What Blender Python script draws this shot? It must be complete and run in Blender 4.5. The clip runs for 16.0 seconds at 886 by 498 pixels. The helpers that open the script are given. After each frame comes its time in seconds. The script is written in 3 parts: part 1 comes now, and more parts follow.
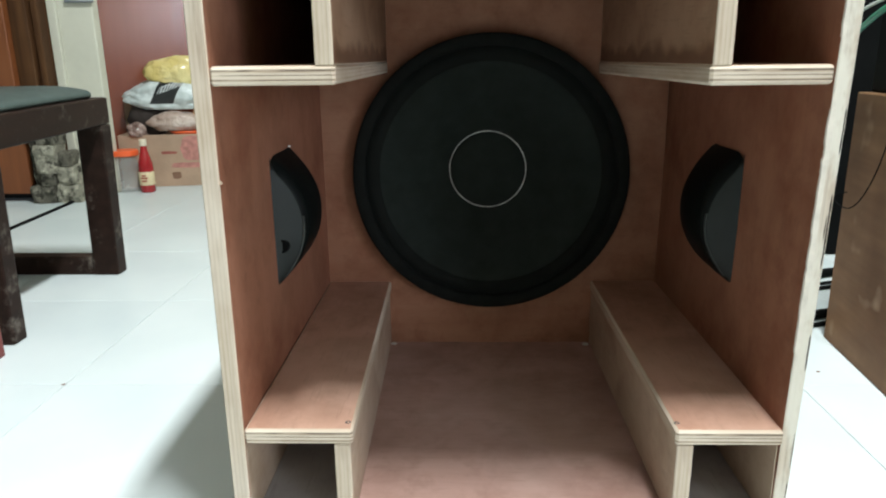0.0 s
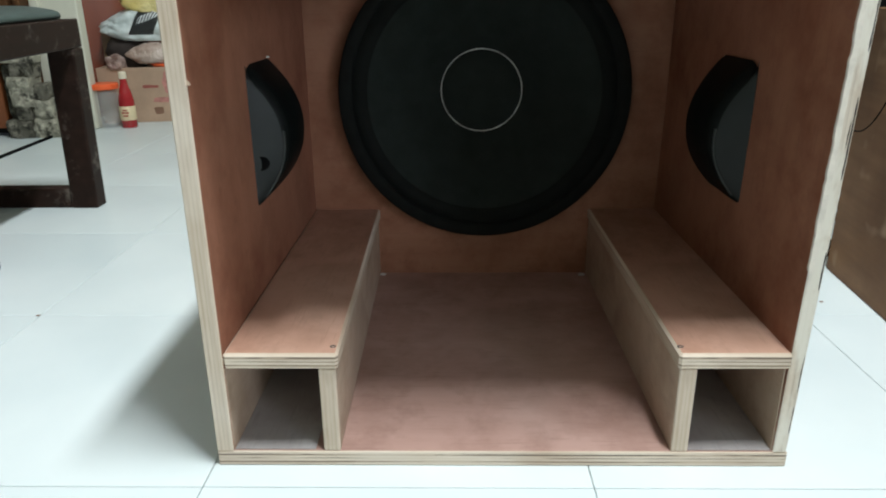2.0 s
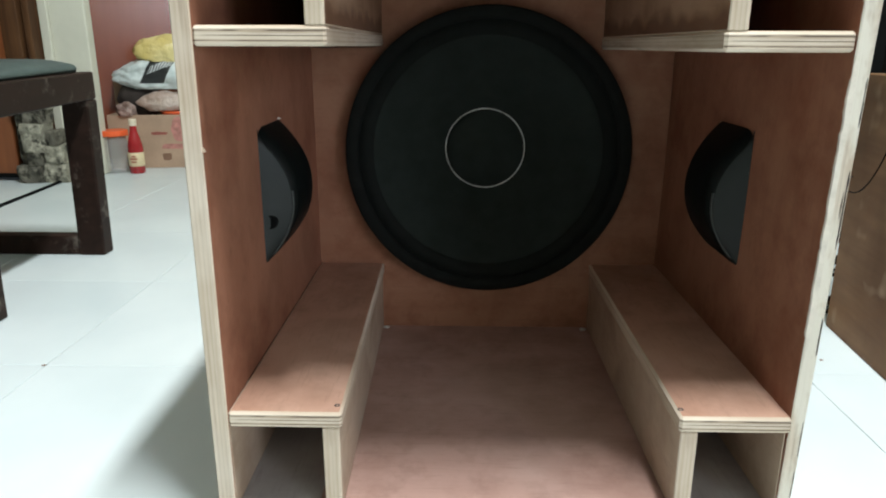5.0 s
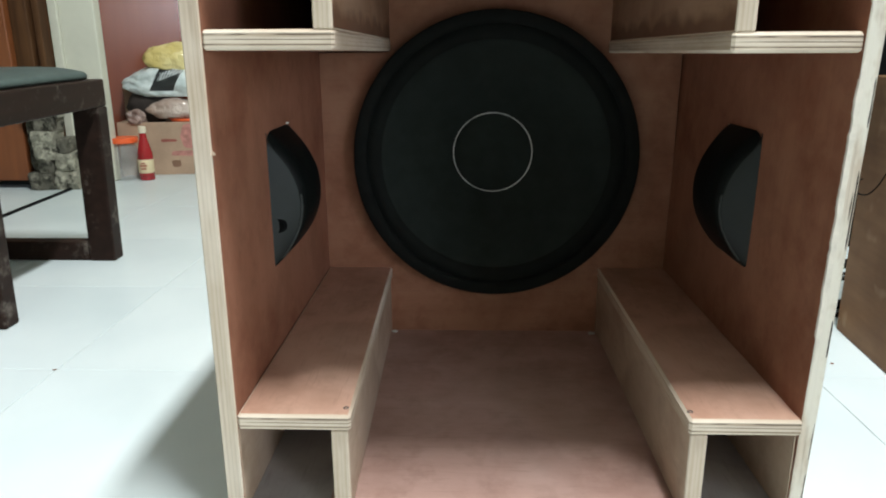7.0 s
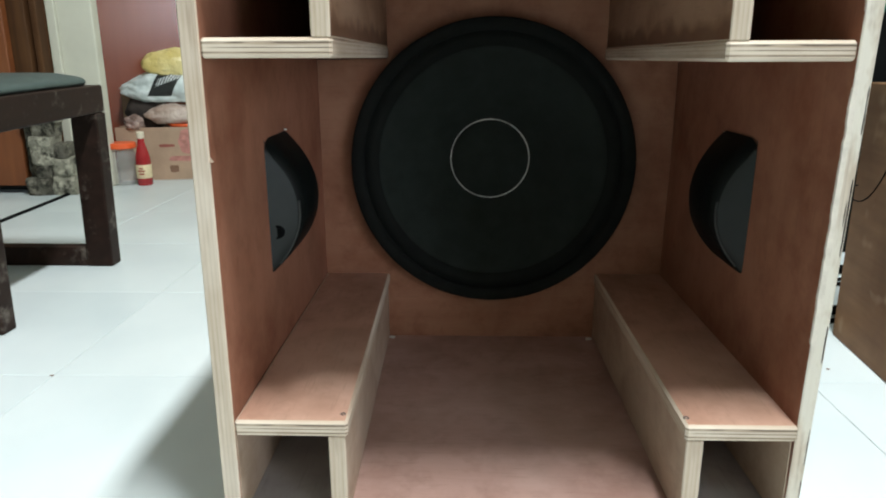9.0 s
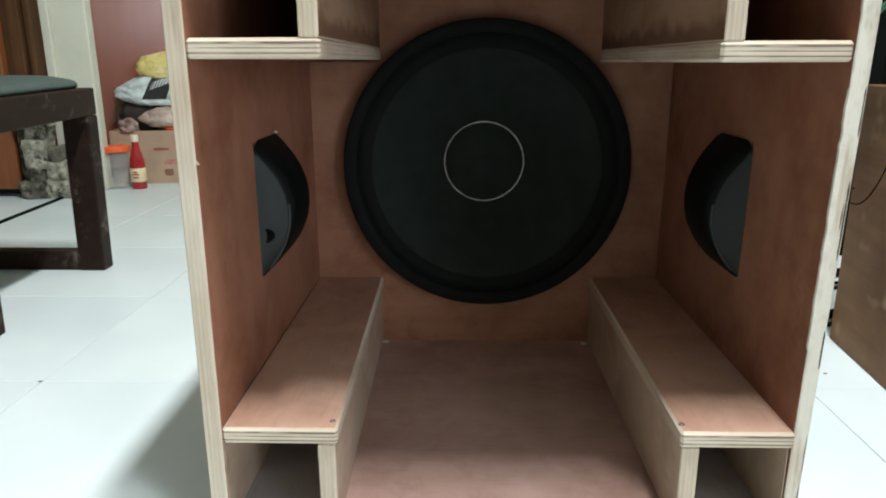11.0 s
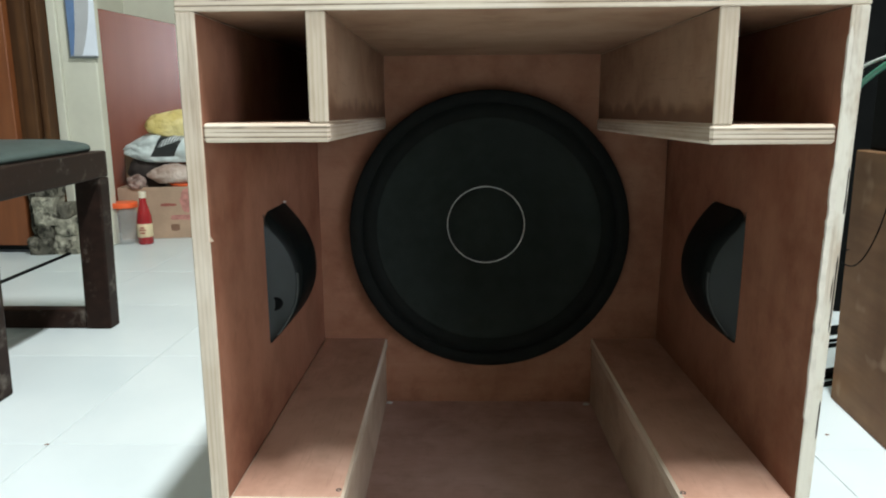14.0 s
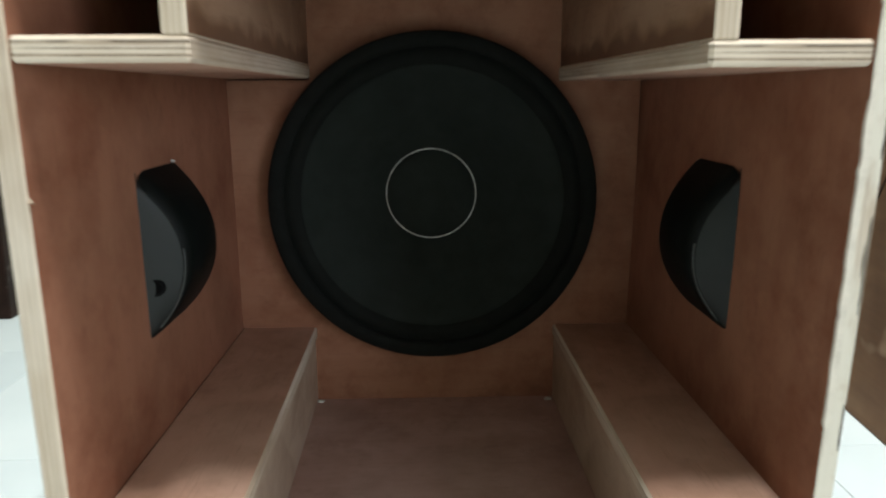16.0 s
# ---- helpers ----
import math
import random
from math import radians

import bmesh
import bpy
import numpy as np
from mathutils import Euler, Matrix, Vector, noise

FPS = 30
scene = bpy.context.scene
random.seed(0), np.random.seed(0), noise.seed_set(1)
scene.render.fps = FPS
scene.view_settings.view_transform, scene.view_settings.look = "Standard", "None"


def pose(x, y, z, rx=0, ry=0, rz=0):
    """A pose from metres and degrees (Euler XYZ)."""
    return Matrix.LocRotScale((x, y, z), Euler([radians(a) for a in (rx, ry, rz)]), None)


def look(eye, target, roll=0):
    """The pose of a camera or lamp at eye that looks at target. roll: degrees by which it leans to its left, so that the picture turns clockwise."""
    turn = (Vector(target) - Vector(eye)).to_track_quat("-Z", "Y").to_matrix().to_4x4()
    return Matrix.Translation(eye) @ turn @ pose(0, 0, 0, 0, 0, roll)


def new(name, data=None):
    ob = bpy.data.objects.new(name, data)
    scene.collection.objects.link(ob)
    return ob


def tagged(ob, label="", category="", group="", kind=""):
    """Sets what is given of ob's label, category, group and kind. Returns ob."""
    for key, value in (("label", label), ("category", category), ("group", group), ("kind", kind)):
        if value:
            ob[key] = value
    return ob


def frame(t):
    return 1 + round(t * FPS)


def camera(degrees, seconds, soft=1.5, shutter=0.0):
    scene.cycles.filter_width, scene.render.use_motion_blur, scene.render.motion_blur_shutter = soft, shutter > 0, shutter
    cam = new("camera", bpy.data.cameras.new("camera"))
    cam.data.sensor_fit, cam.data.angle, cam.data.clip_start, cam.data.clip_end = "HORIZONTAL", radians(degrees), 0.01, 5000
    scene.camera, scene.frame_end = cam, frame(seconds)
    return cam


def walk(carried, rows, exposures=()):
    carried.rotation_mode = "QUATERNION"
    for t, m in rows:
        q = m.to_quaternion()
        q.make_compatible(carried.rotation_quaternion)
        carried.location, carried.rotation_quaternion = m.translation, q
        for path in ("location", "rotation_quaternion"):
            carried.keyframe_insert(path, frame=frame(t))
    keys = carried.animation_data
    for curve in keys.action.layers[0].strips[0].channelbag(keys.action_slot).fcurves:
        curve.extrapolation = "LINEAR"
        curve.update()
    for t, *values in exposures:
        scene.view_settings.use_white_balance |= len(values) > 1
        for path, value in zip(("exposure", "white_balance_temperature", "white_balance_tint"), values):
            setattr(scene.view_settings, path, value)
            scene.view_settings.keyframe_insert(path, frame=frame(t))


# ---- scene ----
cam = camera(64.7, 16.0, soft=2.0, shutter=0.5)
PATH = [
    (0, (-0.047, -0.677, 0.524), (-0.104, 1.252, -0.004), -0.7),
    (0.5, (-0.051, -0.669, 0.511), (-0.12, 1.248, -0.058), -0.8),
    (1, (-0.05, -0.657, 0.499), (-0.101, 1.244, -0.121), -0.4),
    (1.5, (-0.052, -0.645, 0.486), (-0.117, 1.245, -0.163), -0.5),
    (2, (-0.047, -0.635, 0.477), (-0.082, 1.247, -0.197), -0.5),
    (2.5, (-0.045, -0.633, 0.478), (-0.076, 1.25, -0.195), -0.2),
    (3, (-0.044, -0.639, 0.487), (-0.059, 1.262, -0.137), 0.3),
    (3.5, (-0.044, -0.64, 0.491), (-0.073, 1.265, -0.116), -0.2),
    (4, (-0.046, -0.641, 0.493), (-0.076, 1.267, -0.105), -0.0),
    (4.5, (-0.049, -0.642, 0.495), (-0.079, 1.269, -0.093), 0.4),
    (5, (-0.05, -0.645, 0.501), (-0.089, 1.275, -0.057), 0.1),
    (7.5, (-0.05, -0.648, 0.497), (-0.114, 1.279, -0.035), -0.2),
    (8, (-0.049, -0.649, 0.499), (-0.109, 1.281, -0.019), 0.0),
    (8.5, (-0.048, -0.65, 0.5), (-0.102, 1.282, -0.013), -0.3),
    (9, (-0.049, -0.65, 0.5), (-0.105, 1.278, -0.027), -0.2),
    (11.5, (-0.041, -0.637, 0.495), (-0.086, 1.295, -0.021), -0.3),
    (12, (-0.04, -0.638, 0.493), (-0.077, 1.295, -0.02), -0.4),
    (12.5, (-0.04, -0.641, 0.501), (-0.07, 1.299, 0.015), -0.1),
    (13, (-0.038, -0.649, 0.514), (-0.068, 1.304, 0.084), -0.2),
    (13.5, (-0.04, -0.654, 0.52), (-0.088, 1.306, 0.126), -0.4),
    (14, (-0.044, -0.657, 0.527), (-0.099, 1.305, 0.143), -0.4),
    (14.5, (-0.044, -0.661, 0.523), (-0.099, 1.303, 0.149), -0.4),
    (15, (-0.043, -0.658, 0.523), (-0.073, 1.303, 0.132), -0.1),
    (15.5, (-0.025, -0.609, 0.515), (0.018, 1.345, 0.088), -0.2),
    (16, (-0.011, -0.489, 0.479), (0.038, 1.463, 0.045), -0.3),
]
EXPOSURES = [(0, 0.08, 6490, 10), (1, -0.05, 6450, 10), (1.5, -0.15, 6400, 10), (2, -0.28, 6380, 10), (3, -0.21, 6420, 10), (4, -0.08, 6450, 10), (5, -0.04, 6480, 10), (12, -0.07, 6490, 10), (14, -0.02, 6510, 10), (15, 0.03, 6520, 10), (16, -0.07, 6650, 10)]
walk(cam, [(t, look(eye, target, roll)) for t, eye, target, roll in PATH], EXPOSURES)

# ---- light ----
world = bpy.data.worlds.new("room_air")
world.use_nodes = True
world.node_tree.nodes["Background"].inputs[0].default_value = (0.75, 0.85, 1.0, 1)
world.node_tree.nodes["Background"].inputs[1].default_value = 0.05
scene.world = world


def area_lamp(name, m, size, watts, colour, length=0.0):
    data = bpy.data.lights.new(name, "AREA")
    data.shape, data.size, data.energy, data.color = "DISK", size, watts, colour
    if length:
        data.shape, data.size_y = "RECTANGLE", length
    ob = new(name, data)
    ob.matrix_world = m
    return ob


area_lamp("ceiling_lamp", look((0.36, -0.28, 3.12), (0.36, -0.279, 0)), 0.16, 165, (0.93, 0.98, 0.99), 0.75)
area_lamp("window_daylight", look((2.38, -2.85, 1.2), (0, -2.85, 1.2)), 1.3, 74, (0.81, 0.87, 1.0), 1.5)


# ---- materials ----
class Nodes:
    """A node material with a Principled shader and short ways to add nodes."""

    def __init__(self, name, rough=0.5, metal=0.0, spec=0.5):
        self.mat = bpy.data.materials.new(name)
        self.mat.use_nodes = True
        self.tree = self.mat.node_tree
        self.bsdf = self.tree.nodes["Principled BSDF"]
        self.bsdf.inputs["Roughness"].default_value = rough
        self.bsdf.inputs["Metallic"].default_value = metal
        self.bsdf.inputs["Specular IOR Level"].default_value = spec
        self.coord = self.add("ShaderNodeTexCoord").outputs["Object"]

    def add(self, kind, **props):
        n = self.tree.nodes.new(kind)
        for k, v in props.items():
            setattr(n, k, v)
        return n

    def link(self, a, b):
        self.tree.links.new(a, b)

    def noise(self, scale, detail=4.0, stretch=(1, 1, 1), rough=0.55):
        m = self.add("ShaderNodeMapping")
        m.inputs["Scale"].default_value = stretch
        self.link(self.coord, m.inputs["Vector"])
        n = self.add("ShaderNodeTexNoise")
        n.inputs["Scale"].default_value, n.inputs["Detail"].default_value = scale, detail
        n.inputs["Roughness"].default_value = rough
        self.link(m.outputs[0], n.inputs["Vector"])
        return n.outputs["Fac"]

    def ramp(self, fac, stops, mode="LINEAR"):
        r = self.add("ShaderNodeValToRGB")
        r.color_ramp.interpolation = mode
        while len(r.color_ramp.elements) < len(stops):
            r.color_ramp.elements.new(0.5)
        for e, (p, c) in zip(r.color_ramp.elements, stops):
            e.position = p
            e.color = (*c, 1) if len(c) == 3 else c
        self.link(fac, r.inputs[0])
        return r.outputs[0]

    def mix(self, fac, a, b, blend="MIX"):
        m = self.add("ShaderNodeMix", data_type="RGBA", blend_type=blend)
        for sock, val in ((m.inputs[0], fac), (m.inputs[6], a), (m.inputs[7], b)):
            if isinstance(val, (int, float)):
                sock.default_value = val
            elif isinstance(val, tuple):
                sock.default_value = (*val, 1)
            else:
                self.link(val, sock)
        return m.outputs[2]

    def maths(self, op, a, b):
        m = self.add("ShaderNodeMath", operation=op)
        for sock, val in zip(m.inputs, (a, b)):
            if isinstance(val, (int, float)):
                sock.default_value = val
            else:
                self.link(val, sock)
        return m.outputs[0]

    def colour(self, c):
        if isinstance(c, tuple):
            self.bsdf.inputs["Base Color"].default_value = (*c, 1)
        else:
            self.link(c, self.bsdf.inputs["Base Color"])
        return self

    def rough(self, fac, low, high):
        r = self.add("ShaderNodeMapRange")
        r.inputs["To Min"].default_value, r.inputs["To Max"].default_value = low, high
        self.link(fac, r.inputs["Value"])
        self.link(r.outputs[0], self.bsdf.inputs["Roughness"])
        return self

    def bump(self, fac, strength, distance):
        b = self.add("ShaderNodeBump")
        b.inputs["Strength"].default_value, b.inputs["Distance"].default_value = strength, distance
        self.link(fac, b.inputs["Height"])
        self.link(b.outputs[0], self.bsdf.inputs["Normal"])
        return self


def plain(name, colour, rough=0.5, metal=0.0, vary=0.25, scale=14.0, bump=0.15, spec=0.5):
    """A surface of one paint with two scales of unevenness."""
    n = Nodes(name, rough, metal, spec)
    big, fine = n.noise(scale, 3), n.noise(scale * 11, 4)
    dark = tuple(c * (1 - vary) for c in colour)
    light = tuple(min(1, c * (1 + vary * 0.6)) for c in colour)
    base = n.ramp(big, [(0.3, dark), (0.7, light)])
    n.colour(n.mix(0.25, base, n.ramp(fine, [(0.3, dark), (0.7, light)])))
    n.rough(fine, max(0.03, rough - 0.08), min(1, rough + 0.1))
    n.bump(fine, bump, 0.001)
    return n.mat


def plywood_face(name, axis, low, mid, high, stained, worn, band=None):
    """Plywood veneer with its grain along the axis; band: height under which dark glue has soaked in."""
    n = Nodes(name + "_" + axis, 0.6, spec=0.25)
    s = {"x": (0.08, 1, 1), "y": (1, 0.08, 1), "z": (1, 1, 0.08)}[axis]
    grain, pores, stain, patch = n.noise(26, 4, s), n.noise(300, 3, s), n.noise(8, 5, rough=0.65), n.noise(3.2, 4)
    base = n.ramp(grain, [(0.2, low), (0.5, mid), (0.85, high)])
    base = n.mix(n.ramp(stain, [(0.44, (0, 0, 0)), (0.68, (0.85, 0.85, 0.85))]), base, stained)
    base = n.mix(n.ramp(n.noise(21, 5, rough=0.7), [(0.5, (0, 0, 0)), (0.72, (0.5, 0.5, 0.5))]), base, tuple(c * 0.8 for c in stained))
    base = n.mix(n.ramp(patch, [(0.48, (0, 0, 0)), (0.68, (0.55, 0.55, 0.55))]), base, worn)
    base = n.mix(n.ramp(pores, [(0.3, (0.28, 0.28, 0.28)), (0.42, (0, 0, 0))]), base, tuple(c * 0.62 for c in low))
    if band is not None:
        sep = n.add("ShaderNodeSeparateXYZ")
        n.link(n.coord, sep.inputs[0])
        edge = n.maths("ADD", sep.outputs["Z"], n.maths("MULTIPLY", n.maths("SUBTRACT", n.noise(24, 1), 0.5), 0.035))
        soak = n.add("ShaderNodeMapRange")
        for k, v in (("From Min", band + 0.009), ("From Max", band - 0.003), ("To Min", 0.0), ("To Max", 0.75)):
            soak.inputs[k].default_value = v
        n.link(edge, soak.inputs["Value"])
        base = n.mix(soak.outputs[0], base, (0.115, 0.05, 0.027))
    n.colour(base).rough(stain, 0.5, 0.72).bump(pores, 0.12, 0.0005)
    return n.mat


def plywood_edge(axis, along, thick, ply, filled=0.0):
    """Sawn plywood edge: pale and darker plies across the axis, with torn dark gaps."""
    n = Nodes(("filled_edge_" if filled else "plywood_edge_") + axis + along, 0.75, spec=0.25)
    s = [1.0, 1.0, 1.0]
    s["xyz".index(along)] = 0.09
    if axis == "z":
        s[1] = 0.09
    streak, wob, saw = n.noise(170, 4, tuple(s)), n.noise(34, 4, tuple(s), 0.7), n.noise(9, 3)
    sep = n.add("ShaderNodeSeparateXYZ")
    n.link(n.coord, sep.inputs[0])
    at = n.maths("MULTIPLY_ADD", sep.outputs["XYZ".index(axis.upper())], 1.0 / thick)
    at.node.inputs[2].default_value = 0.5
    at = n.maths("ADD", at, n.maths("MULTIPLY", n.maths("SUBTRACT", n.noise(22, 4, tuple(s)), 0.5), 0.2))
    pale, mid, warm = (0.70, 0.61, 0.505), (0.50, 0.395, 0.29), (0.60, 0.50, 0.39)
    plies = n.ramp(at, [(0.0, warm), (0.12, pale), (0.3, mid), (0.4, pale), (0.52, warm), (0.6, pale), (0.75, mid), (0.84, pale), (0.97, warm)])
    gaps = []
    for where, width, seed in ((0.27, 0.05, 27.0), (0.53, 0.04, 35.0), (0.77, 0.07, 44.0)):
        line = n.ramp(at, [(where - width, (0, 0, 0)), (where, (1, 1, 1)), (where + width, (0, 0, 0))])
        broken = n.ramp(n.noise(seed, 4, tuple(s), 0.7), [(0.44, (0, 0, 0)), (0.5, (1, 1, 1))])
        gaps.append(n.mix(1.0, line, broken, "MULTIPLY"))
    torn = n.mix(1.0, n.mix(1.0, gaps[0], gaps[1], "ADD"), gaps[2], "ADD")
    plies = n.mix(0.35 + 0.65 * ply, (0.52, 0.425, 0.325), plies)
    torn = n.mix(1.0, torn, (ply, ply, ply), "MULTIPLY")
    base = plies
    base = n.mix(n.ramp(saw, [(0.45, (0, 0, 0)), (0.7, (0.5, 0.5, 0.5))]), base, (0.69, 0.615, 0.53))
    base = n.mix(0.22 - 0.12 * ply, base, n.ramp(streak, [(0.35, (0.36, 0.28, 0.2)), (0.65, (0.70, 0.61, 0.51))]))
    brown = n.noise(6, 5, tuple(0.35 + 0.65 * c for c in s), rough=0.65)
    base = n.mix(n.ramp(brown, [(0.46, (0, 0, 0)), (0.64, (0.55, 0.55, 0.55))]), base, (0.34, 0.235, 0.155))
    slits = n.ramp(wob, [(0.57, (0, 0, 0)), (0.66, (0.38, 0.38, 0.38))])
    base = n.mix(slits, base, (0.2, 0.13, 0.085))
    base = n.mix(torn, base, (0.07, 0.045, 0.03))
    if filled:
        smear = n.ramp(n.noise(13, 5, tuple(0.3 + 0.7 * c for c in s), 0.7), [(0.42, (0, 0, 0)), (0.54, (filled, filled, filled))])
        base = n.mix(smear, base, (0.73, 0.68, 0.59))
    n.colour(base).bump(n.maths("SUBTRACT", streak, torn), 0.35, 0.001)
    return n.mat


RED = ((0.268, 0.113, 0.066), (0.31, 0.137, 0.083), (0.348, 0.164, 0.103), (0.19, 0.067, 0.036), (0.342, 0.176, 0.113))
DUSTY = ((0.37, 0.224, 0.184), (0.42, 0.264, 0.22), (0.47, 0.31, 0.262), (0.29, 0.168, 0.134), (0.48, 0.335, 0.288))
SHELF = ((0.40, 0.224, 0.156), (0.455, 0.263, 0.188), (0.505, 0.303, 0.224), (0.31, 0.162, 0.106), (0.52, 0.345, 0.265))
PALE = ((0.40, 0.295, 0.215), (0.455, 0.345, 0.258), (0.50, 0.388, 0.298), (0.33, 0.22, 0.15), (0.52, 0.415, 0.325))
TAN = ((0.28, 0.163, 0.098), (0.325, 0.195, 0.124), (0.37, 0.232, 0.155), (0.21, 0.104, 0.057), (0.39, 0.262, 0.18))
VENEER = {a: plywood_face("lauan_veneer", a, *RED) for a in "xyz"}
# cool grey of the shaded port floor, put into the colour
VENEER["grey"] = plywood_face("shaded_port_grey", "y", (0.30, 0.275, 0.265), (0.345, 0.325, 0.315), (0.40, 0.375, 0.36), (0.25, 0.225, 0.22), (0.42, 0.40, 0.39))
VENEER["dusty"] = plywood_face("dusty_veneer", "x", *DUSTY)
VENEER["tan"] = plywood_face("pale_veneer", "y", *PALE)
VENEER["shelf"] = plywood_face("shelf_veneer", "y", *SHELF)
VENEER["tan_x"] = plywood_face("tan_veneer", "x", *TAN)
VENEER["baffle"] = plywood_face("baffle_veneer", "x", *(tuple(0.85 * a + 0.15 * b for a, b in zip(p, q)) for p, q in zip(RED, TAN)))
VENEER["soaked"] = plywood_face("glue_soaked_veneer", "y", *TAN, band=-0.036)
PLY = 0.018
FILLED_EDGE = plywood_edge("x", "z", PLY, 0.2, 0.95)
EDGES = {k: plywood_edge(*k, PLY, 1.0 if k[0] == "z" else 0.12) for k in (("x", "z"), ("z", "x"), ("y", "z"))}
EDGES["z", "y"] = plywood_edge("z", "y", PLY, 0.25)
CONE = plain("paper_cone", (0.0155, 0.021, 0.0185), 0.85, vary=0.3, scale=30, bump=0.3, spec=0.2)
RUBBER = plain("black_surround", (0.008, 0.0098, 0.0088), 0.85, vary=0.3, scale=30, spec=0.15)
GASKET = plain("black_gasket", (0.009, 0.0105, 0.0095), 0.9, vary=0.3, scale=40, spec=0.15)
GLUE = plain("grey_glue", (0.58, 0.6, 0.58), 0.3, vary=0.6, scale=60)
BLACK_PLASTIC = plain("black_plastic", (0.005, 0.0066, 0.0062), 0.5, vary=0.3, scale=30, bump=0.2, spec=0.1)
# lighter copy of the shell's black: front light painted onto its face
LIT_FACE_BLACK = plain("lit_face_black_plastic", (0.0085, 0.0118, 0.0108), 0.5, vary=0.25, scale=30, bump=0.1, spec=0.3)
# lighter, glossier black for the added highlight arc
HIGHLIGHT_BLACK = plain("highlight_black_plastic", (0.015, 0.02, 0.018), 0.38, vary=0.2, scale=30, bump=0.05, spec=0.45)
BLACK = plain("black_paint", (0.004, 0.0045, 0.0045), 0.7, vary=0.4, scale=10, spec=0.05)
WHITE_GLUE = plain("dried_wood_glue", (0.62, 0.64, 0.62), 0.4)
FILLER = plain("wood_filler", (0.72, 0.66, 0.57), 0.8, vary=0.18, scale=40, bump=0.3)
STEEL = plain("dark_screw", (0.12, 0.1, 0.09), 0.45, 0.8)


def scuffed_wood():
    n = Nodes("dark_brown_wood", 0.55, spec=0.12)
    grain, scuff, wear = n.noise(30, 4, (1, 0.15, 1)), n.noise(14, 5, rough=0.7), n.noise(60, 4)
    base = n.ramp(grain, [(0.3, (0.013, 0.0068, 0.0048)), (0.7, (0.026, 0.0135, 0.0098))])
    mask = n.mix(1.0, n.ramp(scuff, [(0.55, (0, 0, 0)), (0.66, (1, 1, 1))]), n.ramp(wear, [(0.4, (0, 0, 0)), (0.65, (0.8, 0.8, 0.8))]), "MULTIPLY")
    n.colour(n.mix(mask, base, (0.14, 0.12, 0.1))).rough(grain, 0.4, 0.6).bump(wear, 0.2, 0.001)
    return n.mat


BENCH = scuffed_wood()
CUSHION = plain("grey_green_vinyl", (0.047, 0.07, 0.065), 0.5, vary=0.25, scale=20, bump=0.3)
RED_WOOD = plain("red_painted_wood", (0.16, 0.025, 0.02), 0.45)
CREAM = plain("cream_wall_paint", (0.56, 0.555, 0.46), 0.75, vary=0.12, scale=3, bump=0.3)
CEILING = plain("white_ceiling_paint", (0.7, 0.7, 0.66), 0.85, vary=0.08, scale=3)
CARDBOARD = plain("brown_cardboard", (0.42, 0.29, 0.2), 0.85, vary=0.2, scale=8)
PINK_PRINT = plain("faded_pink_print", (0.48, 0.215, 0.18), 0.85, vary=0.4, scale=45)
RED_PRINT = plain("dull_red_print", (0.3, 0.09, 0.07), 0.85)
BROWN_PRINT = plain("brown_print", (0.2, 0.11, 0.07), 0.85)
RED_SAUCE = plain("red_sauce", (0.34, 0.014, 0.018), 0.2, vary=0.2, spec=0.6)
LABEL = plain("paper_label", (0.72, 0.6, 0.38), 0.6, vary=0.15, scale=60)
ORANGE_PLASTIC = plain("orange_plastic", (0.85, 0.13, 0.035), 0.35, vary=0.1)
WHITE_CAP = plain("cream_cap", (0.7, 0.62, 0.48), 0.45)


def printed_bag():
    """White film with a slanting black panel that carries a row of pale slanting bars."""
    n = Nodes("printed_white_film", 0.3)
    crease = n.noise(30, 4)
    sep = n.add("ShaderNodeSeparateXYZ")
    n.link(n.coord, sep.inputs[0])
    x, z = sep.outputs["X"], sep.outputs["Z"]
    u = n.maths("SUBTRACT", x, n.maths("MULTIPLY", z, 0.55))
    v = n.maths("ADD", z, n.maths("MULTIPLY", x, -0.35))
    panel_mask = n.maths("MULTIPLY", n.maths("GREATER_THAN", u, -0.075), n.maths("LESS_THAN", u, 0.02))
    panel_mask = n.maths("MULTIPLY", panel_mask, n.maths("GREATER_THAN", z, 0.025))
    row = n.maths("MULTIPLY", n.maths("GREATER_THAN", v, 0.072), n.maths("LESS_THAN", v, 0.098))
    row = n.maths("MULTIPLY", row, n.maths("GREATER_THAN", u, -0.06))
    beat = n.maths("FRACT", n.maths("MULTIPLY", u, 95.0), 0.0)
    bars = n.maths("MULTIPLY", row, n.maths("LESS_THAN", beat, 0.5))
    film = n.ramp(crease, [(0.3, (0.45, 0.52, 0.51)), (0.7, (0.68, 0.74, 0.73))])
    base = n.mix(panel_mask, film, (0.018, 0.02, 0.02))
    base = n.mix(n.maths("MULTIPLY", bars, panel_mask), base, (0.62, 0.66, 0.66))
    n.colour(base).bump(crease, 0.5, 0.003)
    return n.mat


PRINTED_BAG = printed_bag()


def crumpled_film(name, dark, light, rough, scale):
    """Shiny thin plastic with sharp creases that catch the light."""
    n = Nodes(name, rough, spec=0.8)
    crease, cloud = n.noise(scale, 3, rough=0.6), n.noise(scale * 0.5, 3)
    fold = n.maths("ABSOLUTE", n.maths("SUBTRACT", crease, 0.5), 0.0)
    n.colour(n.ramp(cloud, [(0.35, dark), (0.65, light)])).bump(fold, 0.9, 0.02)
    return n.mat


